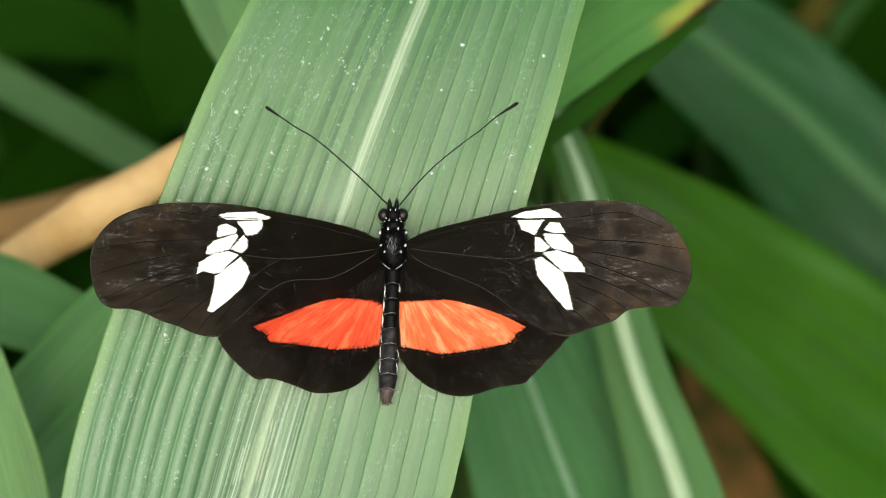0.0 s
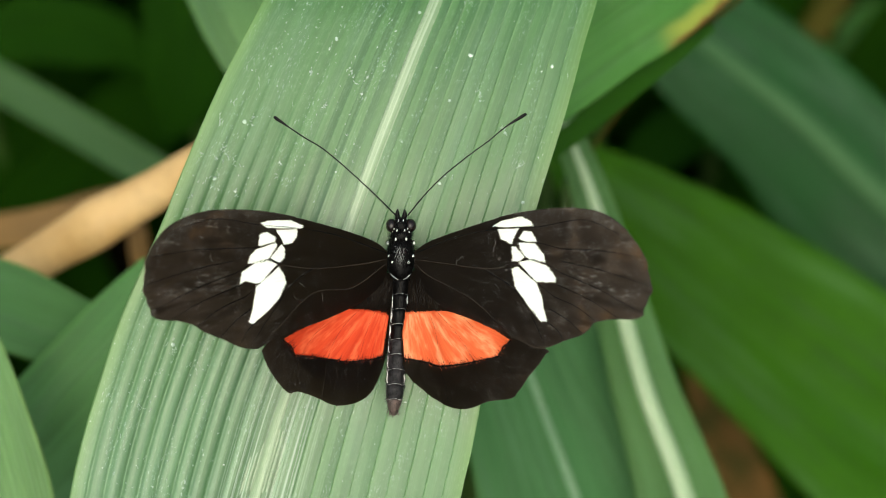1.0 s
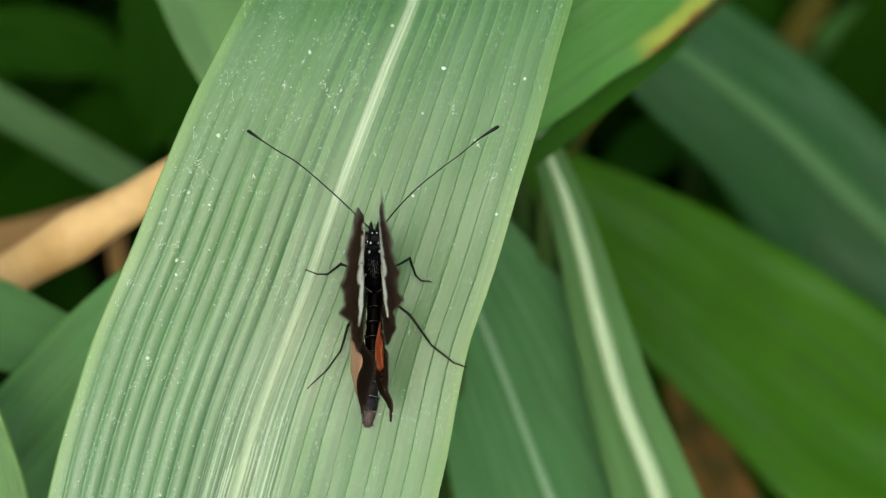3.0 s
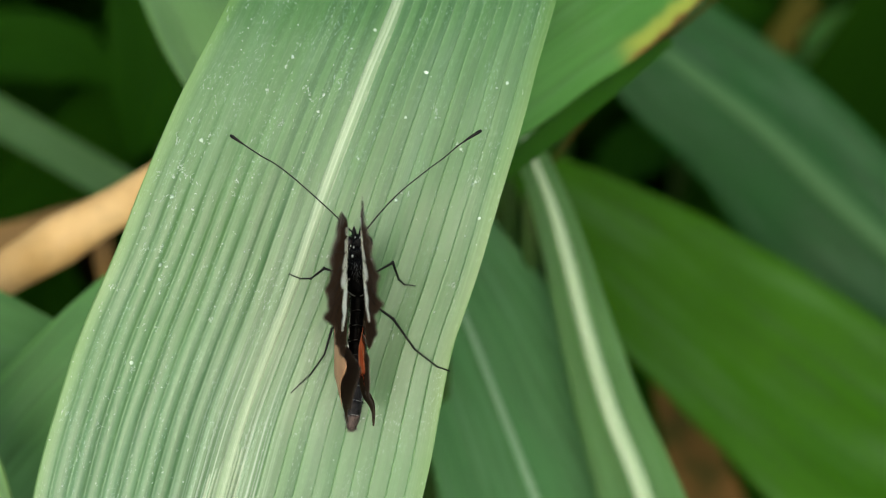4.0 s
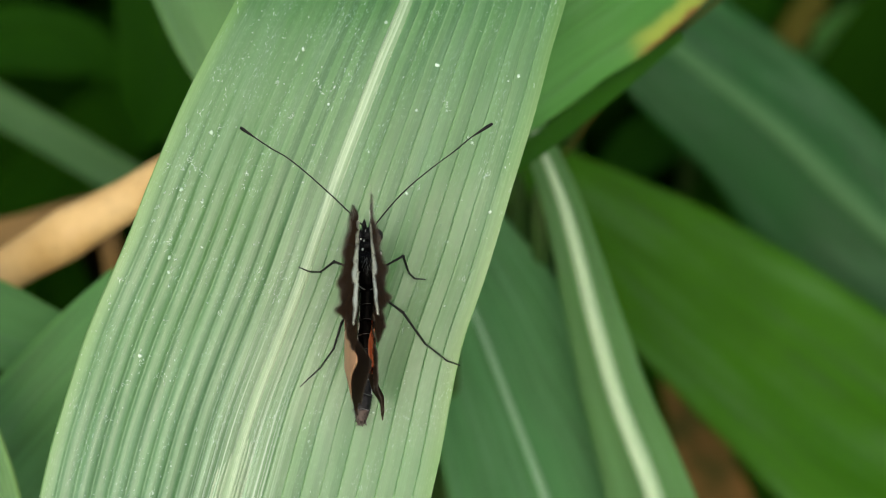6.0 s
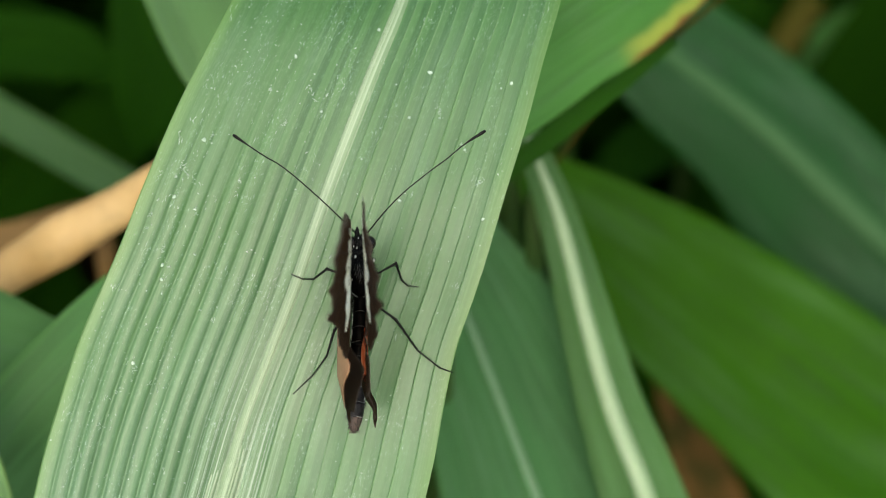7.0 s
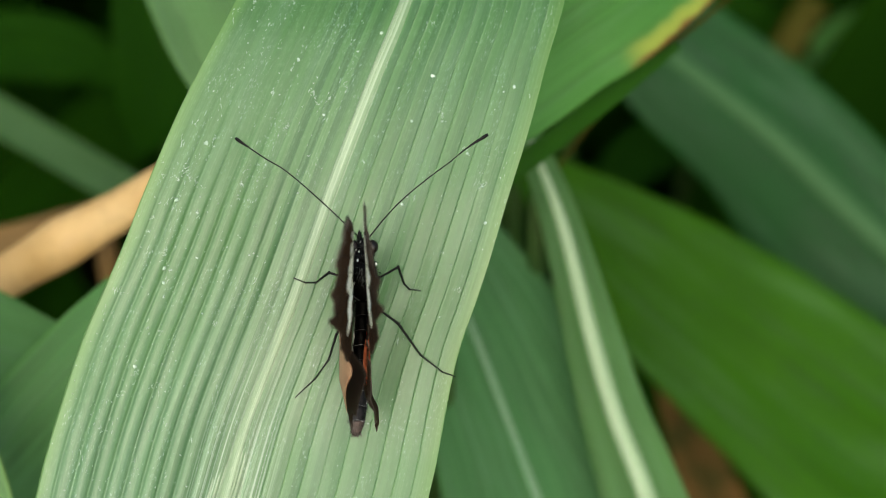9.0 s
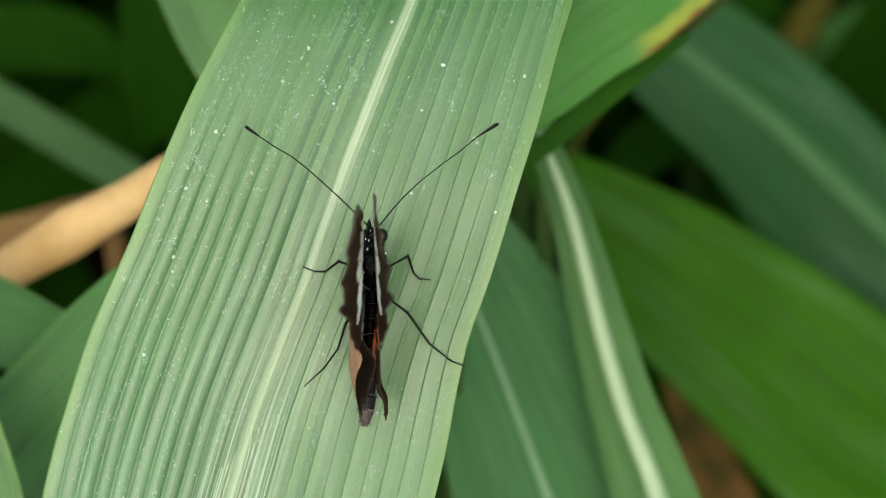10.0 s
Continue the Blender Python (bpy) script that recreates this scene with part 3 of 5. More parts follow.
def undergrowth():
    """A dense tangle of blades between leaf and soil, shade painted into their colour."""
    rnd = random.Random(5)
    back = VIEW.inverted()
    verts, faces, uvs = [], [], []
    made = 0
    while made < 1100:
        x, y = rnd.gauss(0, 0.42), 0.42 + rnd.gauss(0, 0.42)
        turn, length, half = rnd.uniform(0, 6.283), rnd.uniform(0.25, 0.75), rnd.uniform(0.008, 0.02)
        bow = rnd.uniform(0.5, 1.7)
        dx, dy = math.cos(turn), math.sin(turn)
        rows, p, a = [], Vector((x, y, -0.01)), radians(rnd.uniform(65, 88))
        for k in range(9):
            rows.append(p.copy())
            step = length / 8
            p = p + Vector((dx * math.cos(a), dy * math.cos(a), math.sin(a))) * step
            a -= bow / 8 * (0.4 + k / 6)
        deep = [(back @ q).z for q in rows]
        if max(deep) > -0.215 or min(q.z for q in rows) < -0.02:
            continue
        base = len(verts)
        for k, q in enumerate(rows):
            w = half * (math.sin(math.pi * (0.12 + 0.88 * k / 8)) ** 0.6 + 0.02)
            for c, h in ((-1, 0.25), (0, 0), (1, 0.25)):
                verts.append(((q.x - dy * c * w) / MM, (q.y + dx * c * w) / MM, (q.z + h * w) / MM))
                uvs.append(((c + 1) / 2, k * length / 8))
            if k:
                for c in (0, 1):
                    i = base + (k - 1) * 3 + c
                    faces.append((i, i + 1, i + 4, i + 3))
        made += 1
    ob = part("undergrowth", (verts, faces, uvs), M_SHADED_GRASS)
    return tagged(ob, "dense grass blades, deep shade painted into their dark green", "undergrowth", kind="stuff")


undergrowth()

# ---- the leaves round it, nearest first ----
grass_leaf("fresh green grass leaf with a dry yellow-brown edge",
           [(-6.5, 13.3, -35), (2.8, 19.6, -36), (11.0, 26.2, -40), (21.2, 33.8, -44), (29.5, 39.7, -47), (51.4, 55.2, -60)],
           [4.7, 7.4, 8.5, 8.9, 9.0, 5.0], [4.7, 7.4, 8.5, 8.8, 9.0, 5.0], M_FRESH_DRY, None, None, wobble=0.3, seed=2.0, cols=30)
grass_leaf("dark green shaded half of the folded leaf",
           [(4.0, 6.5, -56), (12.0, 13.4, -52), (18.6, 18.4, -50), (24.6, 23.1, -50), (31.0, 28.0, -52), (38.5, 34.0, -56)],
           [1.2, 1.7, 1.9, 1.9, 1.6, 0.8], [0.9, 1.1, 1.2, 1.2, 0.9, 0.5], M_FOLD_SHADE, None, None, wobble=0.3, seed=3.0)
grass_leaf("dull green grass leaf with a whitish midrib",
           [(13.4, 29.2, -70), (17.8, 19.5, -72), (22.2, 8.4, -74), (26.8, -8.7, -76), (30.4, -20.8, -76), (34.5, -31.2, -76), (37.5, -40, -76), (44.5, -59.8, -80)],
           [1.7, 2.3, 3.0, 4.5, 5.2, 5.8, 6.2, 5.0], [1.5, 2.2, 3.2, 4.2, 5.2, 6.6, 7.8, 6.5], M_BRIGHT, M_RIB_WHITE, [0.26, 0.52, 0.95, 1.2, 1.3, 1.4, 1.4, 1.2], fold=-0.25, wobble=0.2, seed=4.0, pleats=5, relief=0.25, cols=40)
grass_leaf("greyish green grass leaf with a faint midrib",
           [(0.5, 16.2, -86), (5.0, 1.0, -86), (10.4, -12.5, -88), (14.9, -24.2, -88), (20.8, -39.6, -88), (28.8, -60, -94)],
           [5.4, 11.6, 15.7, 17.9, 20.7, 18.2], [5.4, 9.8, 12.1, 13.4, 14.9, 12.8], M_MID, M_RIB_DULL, [0.45, 0.54, 0.62, 0.62, 0.72, 0.55], fold=-0.1, wobble=0.2, seed=6.0, pleats=7, relief=0.25, cols=56)
grass_leaf("broad smooth lime green leaf",
           [(18.1, 19.6, -145), (35.9, 1.7, -150), (59.3, -17.7, -155), (86.5, -38, -160), (120.7, -60.5, -170)],
           [4.5, 15.5, 21.5, 23.3, 21.7], [2.0, 9.3, 13.1, 17.5, 17.3], M_LIME, None, None, fold=0.12, wobble=0.5, seed=8.0)
grass_leaf("dark bluish green grass leaf with a pale midrib",
           [(30.8, 55.9, -185), (38.6, 51.4, -185), (50.4, 42.5, -185), (69.1, 28.2, -188), (82.9, 15.3, -190), (96.5, 2.4, -190), (111.1, -11.3, -195)],
           [5.9, 11.4, 13.5, 14.4, 14.6, 13.4, 7.3], [3.1, 8.0, 13.1, 16.1, 19.3, 18.3, 8.2], M_BLUE, M_RIB_DARK, [0.67, 1.12, 1.45, 1.79, 2.03, 2.03, 1.60], fold=-0.15, wobble=0.3, seed=9.0)
grass_leaf("dull green grass leaf under the broad one",
           [(-36.7, -6.4, -48), (-44.8, -15.3, -48), (-52.8, -24.2, -48), (-62.1, -34.0, -50), (-74.7, -47.0, -56)],
           [9.7, 11.1, 11.3, 11.2, 9.1], [9.7, 10.9, 11.1, 10.6, 9.1], M_SHADE, None, None, wobble=0.3, seed=14.0, pleats=6, relief=0.2, cols=48)
grass_leaf("dark teal grass leaf",
           [(-48.2, -13.3, -62), (-56.4, -10.0, -61), (-65.5, -6.6, -60), (-78.8, -2.4, -60)],
           [3.4, 6.3, 7.1, 5.8], [3.4, 4.6, 5.8, 5.0], M_SHADE, None, None, wobble=0.3, seed=15.0)
grass_leaf("pale green leaf margin of a neighbouring plant",
           [(-53.9, -52.8, -20), (-59.1, -34.6, -24), (-62.7, -22.7, -27), (-66.7, -12.2, -30), (-72.5, 0.9, -34)],
           [5.2, 7.2, 6.1, 5.4, 3.9], [5.2, 6.9, 6.4, 5.7, 3.1], M_PALE, None, None, fold=0.1, wobble=0.2, seed=16.0, pleats=5, relief=0.2, cols=40)
grass_leaf("blurred greyish grass blade",
           [(-41.0, 5.7, -190), (-51.2, 12.3, -190), (-63.6, 19.5, -190), (-76.0, 26.8, -190), (-88.4, 33.9, -190), (-106.4, 44.1, -190)],
           [2.3, 3.4, 3.7, 3.8, 3.8, 3.4], [2.3, 3.4, 3.7, 3.8, 3.8, 3.4], M_GREY, None, None, fold=0.2, wobble=0.2, seed=18.0)
grass_leaf("pale grass blade behind the broad leaf",
           [(-25.3, 17.6, -70), (-30.9, 28.3, -75), (-35.2, 36.5, -80), (-41.1, 48.3, -90)],
           [2.1, 3.1, 3.7, 3.6], [5.5, 8.5, 11.0, 11.0], M_PALE, None, None, fold=0.3, wobble=0.2, seed=19.0)
grass_leaf("mid green leaf, its shade painted into the colour",
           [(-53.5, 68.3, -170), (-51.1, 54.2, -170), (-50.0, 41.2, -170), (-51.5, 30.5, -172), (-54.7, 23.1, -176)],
           [4.3, 7.6, 8.2, 6.5, 1.1], [4.3, 7.6, 8.2, 6.5, 1.1], M_DEEP_SHADE, None, None, fold=0.2, wobble=0.4, seed=20.0)
grass_leaf("thin brown dry leaf edge",
           [(18.8, 12.2, -75), (22.2, 17.5, -75), (27.2, 24.2, -72), (32.9, 30.6, -68), (41.0, 37.2, -64), (48.6, 43.1, -64)],
           [0.3, 0.3, 0.4, 0.4, 0.4, 0.3], [0.3, 0.3, 0.4, 0.4, 0.4, 0.3], M_OLIVE, None, None, fold=0.3, wobble=0.3, seed=22.0)
grass_leaf("brown dry leaf low in the clump",
           [(69.7, -64.3, -200), (62.8, -50.5, -200), (56.7, -36.8, -202), (50.0, -19.6, -205)],
           [5.7, 6.9, 5.8, 2.3], [4.6, 5.2, 4.6, 1.2], M_LITTER, None, None, fold=0.2, wobble=0.6, seed=23.0)
grass_leaf("brown dry leaf low in the clump",
           [(77.9, 43.3, -270), (84.4, 52.4, -270), (91.0, 62.9, -270)],
           [2.6, 3.4, 3.4], [2.6, 3.4, 3.4], M_BROWN, None, None, fold=0.2, wobble=0.6, seed=24.0)
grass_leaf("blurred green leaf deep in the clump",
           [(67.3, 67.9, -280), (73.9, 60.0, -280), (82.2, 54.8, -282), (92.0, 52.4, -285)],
           [2.7, 6.0, 6.0, 1.3], [2.7, 5.3, 5.3, 1.3], M_DEEP_SHADE, None, None, fold=0.2, wobble=0.5, seed=25.0)
grass_leaf("blurred yellowish leaf deep in the clump",
           [(88.7, 47.5, -290), (96.5, 54.0, -288), (104.2, 57.9, -286), (115.0, 63.3, -286)],
           [1.4, 4.0, 4.6, 2.7], [1.4, 4.0, 4.0, 2.7], M_FRESH_DRY, None, None, fold=0.2, wobble=0.5, seed=26.0)
grass_leaf("green leaf deep in the clump, darkened in colour for shade",
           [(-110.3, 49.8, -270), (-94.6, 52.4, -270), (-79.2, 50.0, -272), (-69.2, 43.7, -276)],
           [5.2, 7.8, 6.6, 1.3], [5.2, 7.8, 6.6, 1.3], M_DEEP_SHADE, None, None, fold=0.2, wobble=0.5, seed=27.0)
grass_leaf("green leaf deep in the clump, darkened in colour for shade",
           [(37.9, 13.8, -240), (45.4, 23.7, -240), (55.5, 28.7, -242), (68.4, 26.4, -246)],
           [1.2, 5.6, 5.6, 1.3], [1.2, 5.6, 5.0, 1.3], M_DEEP_SHADE, None, None, fold=0.2, wobble=0.5, seed=28.0)


def dry_sheath(label, spine, widths, material, round_back, seed):
    """A dry, rolled leaf sheath with a fold along its back."""
    ob = thing("dry_sheath", spine[0], label, "dry leaf")
    part("sheath", blade(spine, widths, widths, 70, 24, 5, 0.25, 0.0, -round_back, 0.5, seed, 0.5), material, ob, origin=spine[0])
    part("stalk", stalk_to_ground(spine[0], 2.0), material, ob, "dry stalk", spine[0])
    return ob


dry_sheath("dry straw-coloured leaf sheath with a bent knee",
           [(-25.8, 21.3, -66), (-30.9, 18.6, -66), (-37.9, 14.6, -68), (-44.1, 10.7, -70), (-49.2, 7.8, -70), (-54.4, 4.8, -70), (-60.6, 1.5, -74), (-68.6, -2.9, -78), (-82.1, -10.1, -84)],
           [2.0, 2.4, 2.7, 3.1, 3.4, 3.9, 3.5, 3.2, 3.2], M_STRAW, 0.5, 3.0)
dry_sheath("brown dry leaf behind the straw-coloured sheath",
           [(-56.0, 11.0, -130), (-61.9, 8.8, -130), (-71.8, 5.6, -130), (-88.7, 3.1, -135)],
           [2.0, 2.8, 3.2, 3.0], M_OCHRE, 0.2, 7.0)

# ---- the broad ribbed leaf that carries the butterfly ----
BROAD_PLEATS = 11


def broad_surface(c, w, low=0.5):
    """Height over the leaf's plane at c, from edge -1 to edge 1; the pleats deepen towards the foot (low)."""
    side = 0.10 if c < 0 else 0.045
    h = side * w * abs(c) ** 1.6
    p = abs(math.sin(c * BROAD_PLEATS * math.pi))
    keep = min(1.0, abs(c) * 6) * min(1.0, 3 * (1 - abs(c)) + 0.3)
    if c > 0:
        # flat strips leaning to one side and the other in turn
        zig = abs((c * BROAD_PLEATS) % 2.0 - 1.0)
        return h + (0.03 + 0.11 * low) * (zig - 0.5) * keep - 0.05
    outer = min(1.0, 0.35 + 0.9 * abs(c))
    deep = (0.13 + 0.66 * low) * outer
    soft = p ** 0.33
    return h + deep * soft * keep - deep * (0.5 + 0.3 * low)


BROAD_SPINE = [(-43.5, -78.9, -20), (-33.2, -54.1, -6), (-27.6, -39.4, -2), (-24.7, -31.0, -1), (-23.3, -26.3, -0.6), (-20.7, -17.7, -0.2), (-17.5, -9.3, 0), (-14.5, -1.6, 0), (-12.1, 5.4, -0.1), (-9.1, 13.8, -0.4), (-4.7, 25.2, -1.8), (-0.6, 35.6, -5), (5.2, 54.4, -15), (14.0, 86.5, -45), (24.0, 130.0, -90)]
BROAD_LEFT = [8.9, 18.5, 21.8, 22.6, 23.0, 23.3, 23.8, 23.7, 23.1, 22.8, 22.2, 21.3, 18.8, 13.0, 2.8]
BROAD_RIGHT = [9.7, 21.4, 25.4, 25.6, 25.2, 24.4, 23.2, 22.6, 22.3, 21.9, 20.8, 19.7, 17.3, 12.2, 2.8]
BROAD_TABLE = spline(np.column_stack([np.array(BROAD_SPINE, float), BROAD_LEFT, BROAD_RIGHT]), 400)


def broad_height(x, y):
    """The leaf's surface under a point of its plane."""
    r = BROAD_TABLE[np.argmin(np.abs(BROAD_TABLE[:, 1] - y))]
    d = x - r[0]
    w = r[3] if d < 0 else r[4]
    return r[2] + broad_surface(max(-1, min(1, d / w)), w, min(1.0, max(0.0, 0.5 - y / 50.0)))


def broad_blade():
    rows, cols = 110, 312
    table = spline(np.column_stack([np.array(BROAD_SPINE, float), BROAD_LEFT, BROAD_RIGHT]), rows)
    verts, uvs, faces = [], [], []
    run = 0.0
    for i, r in enumerate(table):
        if i:
            run += np.linalg.norm(r[:3] - table[i - 1, :3])
        for k in range(cols + 1):
            c = 2 * k / cols - 1
            w = r[3] if c < 0 else r[4]
            e = 1 + 0.012 * noise.noise(Vector((3.0, run * 0.07, 1.0 if c > 0 else 7.0))) * abs(c)
            z = r[2] + broad_surface(c, w, min(1.0, max(0.0, 0.5 - r[1] / 50.0))) + 0.12 * noise.noise(Vector((c * 9, run * 0.05, 2.0)))
            verts.append((r[0] + c * w * e, r[1], z))
            uvs.append((k / cols, run * MM))
    for i in range(rows - 1):
        for k in range(cols):
            a = i * (cols + 1) + k
            faces.append((a, a + 1, a + cols + 2, a + cols + 1))
    if Vector(np.cross(np.subtract(verts[1], verts[0]), np.subtract(verts[cols + 1], verts[0]))).z < 0:
        faces = [tuple(reversed(f)) for f in faces]
    return thicken(verts, faces, uvs, 0.3)


broad = thing("broad_leaf", BROAD_SPINE[0], "broad pale green ribbed grass leaf with white flecks", "leaf", "leaves of the grass clump")
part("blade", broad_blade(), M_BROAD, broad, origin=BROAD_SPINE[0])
part("midrib", ridge(BROAD_SPINE, [0.85, 0.8, 0.76, 0.74, 0.72, 0.72, 0.75, 0.8, 0.86, 0.92, 0.96, 0.96, 0.85, 0.6, 0.2], 0.22, -0.08, 160), M_RIB, broad, "pale yellow-green midrib", BROAD_SPINE[0])
for offset in (-3.1, -2.1, -1.3, -0.6, 0.7, 1.3, 2.0, 3.0):
    line = []
    for r in BROAD_TABLE[::2]:
        spread = max(0.0, (-9.0 - r[1]) / 22.0)
        if -75 < r[1] < -9.0 - 2.0 * abs(offset):
            x = r[0] + offset * min(0.62, spread)
            line.append((x, r[1], broad_height(x, r[1])))
    level = [q[2] for q in line]
    line = [(q[0], q[1], sum(level[max(0, k - 20):k + 21]) / len(level[max(0, k - 20):k + 21]) - 0.06) for k, q in enumerate(line)]
    part("vein", tube(line, [0.15 + 0.04 * (abs(offset) < 1)] * len(line), 8), M_RIB, broad, "fine pale vein beside the midrib", BROAD_SPINE[0])
part("stalk", stalk_to_ground(BROAD_SPINE[0], 2.2), M_STEM, broad, "thin green stalk", BROAD_SPINE[0])


def fleck_mesh():
    """Small white scuffs and grains scattered on the leaf."""
    rnd = random.Random(11)
    bits = []

    def grain(x, y, rx, ry, turn):
        v, f, u = ball((0, 0, 0), (rx, ry, 0.07), 4, 7, 0.6, rnd.random() * 50)
        ca, sa = math.cos(turn), math.sin(turn)
        z = broad_height(x, y) + 0.05
        bits.append(([(x + px * ca - py * sa, y + px * sa + py * ca, z + pz) for px, py, pz in v], f, u))

    for x, y, r in [(2.4, 25.4, 0.28), (12.5, 24.0, 0.23), (-0.2, 19.7, 0.2), (-1.4, 9.4, 0.2), (-4.0, 30.9, 0.2), (-11.1, 20.5, 0.18), (-14.3, 27.4, 0.2), (8.9, 7.1, 0.2), (-25.5, 16.9, 0.25), (-29.1, 9.9, 0.25), (-34.2, -10.6, 0.25), (-30.7, 1.5, 0.3), (-30.7, -0.3, 0.2), (-6.1, 14.6, 0.15), (6.7, 15.7, 0.18), (8.5, 11.6, 0.18), (3.6, 19.7, 0.15)]:
        grain(x, y, r, r * 1.05, rnd.random() * 3)
    for x, y in [(-24.6, 17.1), (-27.9, 13.4), (-28.8, 12.4), (-26.7, 12.1), (-30.4, 9.7), (-30.7, 3.2), (-30.1, 1.8), (-36.0, -13.9), (-33.9, -11.1), (-21.3, 11.3), (-15.7, 19.0), (6.7, 15.8), (8.5, 12.0), (3.6, 20.4), (-38.6, -18.1), (-31.8, 7.8), (-32.3, 6.4), (-12.2, 22.5)]:
        lean = rnd.uniform(0, 3)
        for j in range(rnd.randint(7, 15)):
            u = rnd.gauss(0, 0.55)
            grain(x + u * math.cos(lean) + rnd.gauss(0, 0.16), y + u * math.sin(lean) + rnd.gauss(0, 0.16), rnd.uniform(0.02, 0.05), rnd.uniform(0.06, 0.24), rnd.gauss(lean, 0.9))
    for i in range(560):
        y = rnd.uniform(-48, 46)
        r = BROAD_TABLE[np.argmin(np.abs(BROAD_TABLE[:, 1] - y))]
        c = rnd.uniform(-0.97, 0.97)
        if rnd.random() < 0.45:
            c = -abs(c) ** 0.5
        x = r[0] + c * (r[3] if c < 0 else r[4])
        s = rnd.uniform(0.03, 0.075) * (1.5 if rnd.random() < 0.12 else 1)
        if rnd.random() < 0.6:
            grain(x, y, s, s * rnd.uniform(0.8, 1.8), rnd.random() * 3)
        else:
            for j in range(rnd.randint(2, 5)):
                grain(x + rnd.gauss(0, 0.16), y + rnd.gauss(0, 0.5), s * 0.45, s * rnd.uniform(0.9, 3.4), rnd.gauss(-0.37, 0.3))
    return join(*bits)


flecks = tagged(part("leaf_flecks", fleck_mesh(), M_FLECK, None, "", (0, 0, 0)), "white scuffs and grains scattered on the broad leaf", "fleck", kind="stuff")
flecks.matrix_world = VIEW

# ---- the butterfly ----
BF = (-6.1, 0.0, 0.0)
butterfly = thing("butterfly", BF, "black butterfly with red bands and white wing patches, on the leaf", "butterfly")
BODY_Z = 3.6

thorax = part("thorax", join(ball((0, 0.2, BODY_Z), (1.75, 3.0, 1.7), 14, 20, 0.12, 1.0), ball((0, 2.9, BODY_Z + 0.1), (1.35, 1.0, 1.25), 8, 16, 0.1, 4.0)), M_BODY, butterfly, "black furry thorax")
part("shoulder_patch", ball((0, 0.75, BODY_Z + 1.05), (0.85, 1.4, 0.70), 10, 14, 0.2, 8.0), M_BODY, thorax, "glossy black shield of the thorax")
for sx, sy, sz, r in ((-0.62, 2.5, 1.25, 0.27), (0.65, 2.5, 1.25, 0.27), (-1.5, 0.45, 0.95, 0.25), (1.5, 0.45, 0.95, 0.25), (-1.02, -0.35, 1.4, 0.26), (0.95, -0.35, 1.4, 0.26), (-1.6, 2.0, 0.6, 0.3), (1.6, 2.0, 0.6, 0.3)):
    part("spot", ball((sx, sy, BODY_Z + sz), (r * 0.48, r * 0.62, 0.18), 7, 9, 0.8, sx * 7), M_SPOT, thorax, "small white spot")
for s in (-1, 1):
    part("stripe", tube([(s * 1.25, -1.75, BODY_Z + 1.0), (s * 0.75, -2.2, BODY_Z + 1.35), (s * 0.3, -2.45, BODY_Z + 1.4)], [0.05, 0.08, 0.05], 6, 8), M_GREYFUR, thorax, "pale hair stripe")

head = part("head", join(ball((0, 4.15, BODY_Z + 0.1), (1.05, 1.05, 1.0), 10, 16, 0.1, 2.0)), M_BODY, butterfly, "black head")
for s in (-1, 1):
    part("eye", ball((s * 1.15, 4.15, BODY_Z + 0.1), (0.72, 0.85, 0.85), 12, 16), M_EYE, head, "large dark brown eye")
    part("palp", tube([(s * 0.35, 4.8, BODY_Z + 0.2), (s * 0.45, 5.5, BODY_Z + 0.4), (s * 0.42, 6.15, BODY_Z + 0.75)], [0.3, 0.3, 0.06], 8, 9), M_BODY, head)
    for sx, sy, sz, r in ((0.45, 3.55, 0.95, 0.2), (0.85, 3.75, 0.8, 0.16), (0.3, 4.75, 0.85, 0.17), (1.0, 3.3, 0.6, 0.18)):
        part("spot", ball((s * sx, sy, BODY_Z + sz), (r * 0.45, r * 0.8, 0.12), 6, 8, 0.5, sx * 9 + s), M_SPOT, head, "small white spot")


def abdomen_line(t):
    """Centre and radius along the abdomen, 0 at the thorax, 1 at the tail."""
    x, y, z = -0.9 * t ** 1.3, -2.3 - 16.6 * t, BODY_Z + 0.1 - 1.6 * t
    r = 0.95 + 0.27 * math.sin(math.pi * min(1, t * 1.05) ** 1.4) - (0.45 * max(0, (t - 0.86) / 0.14) ** 2)
    return x, y, z, r


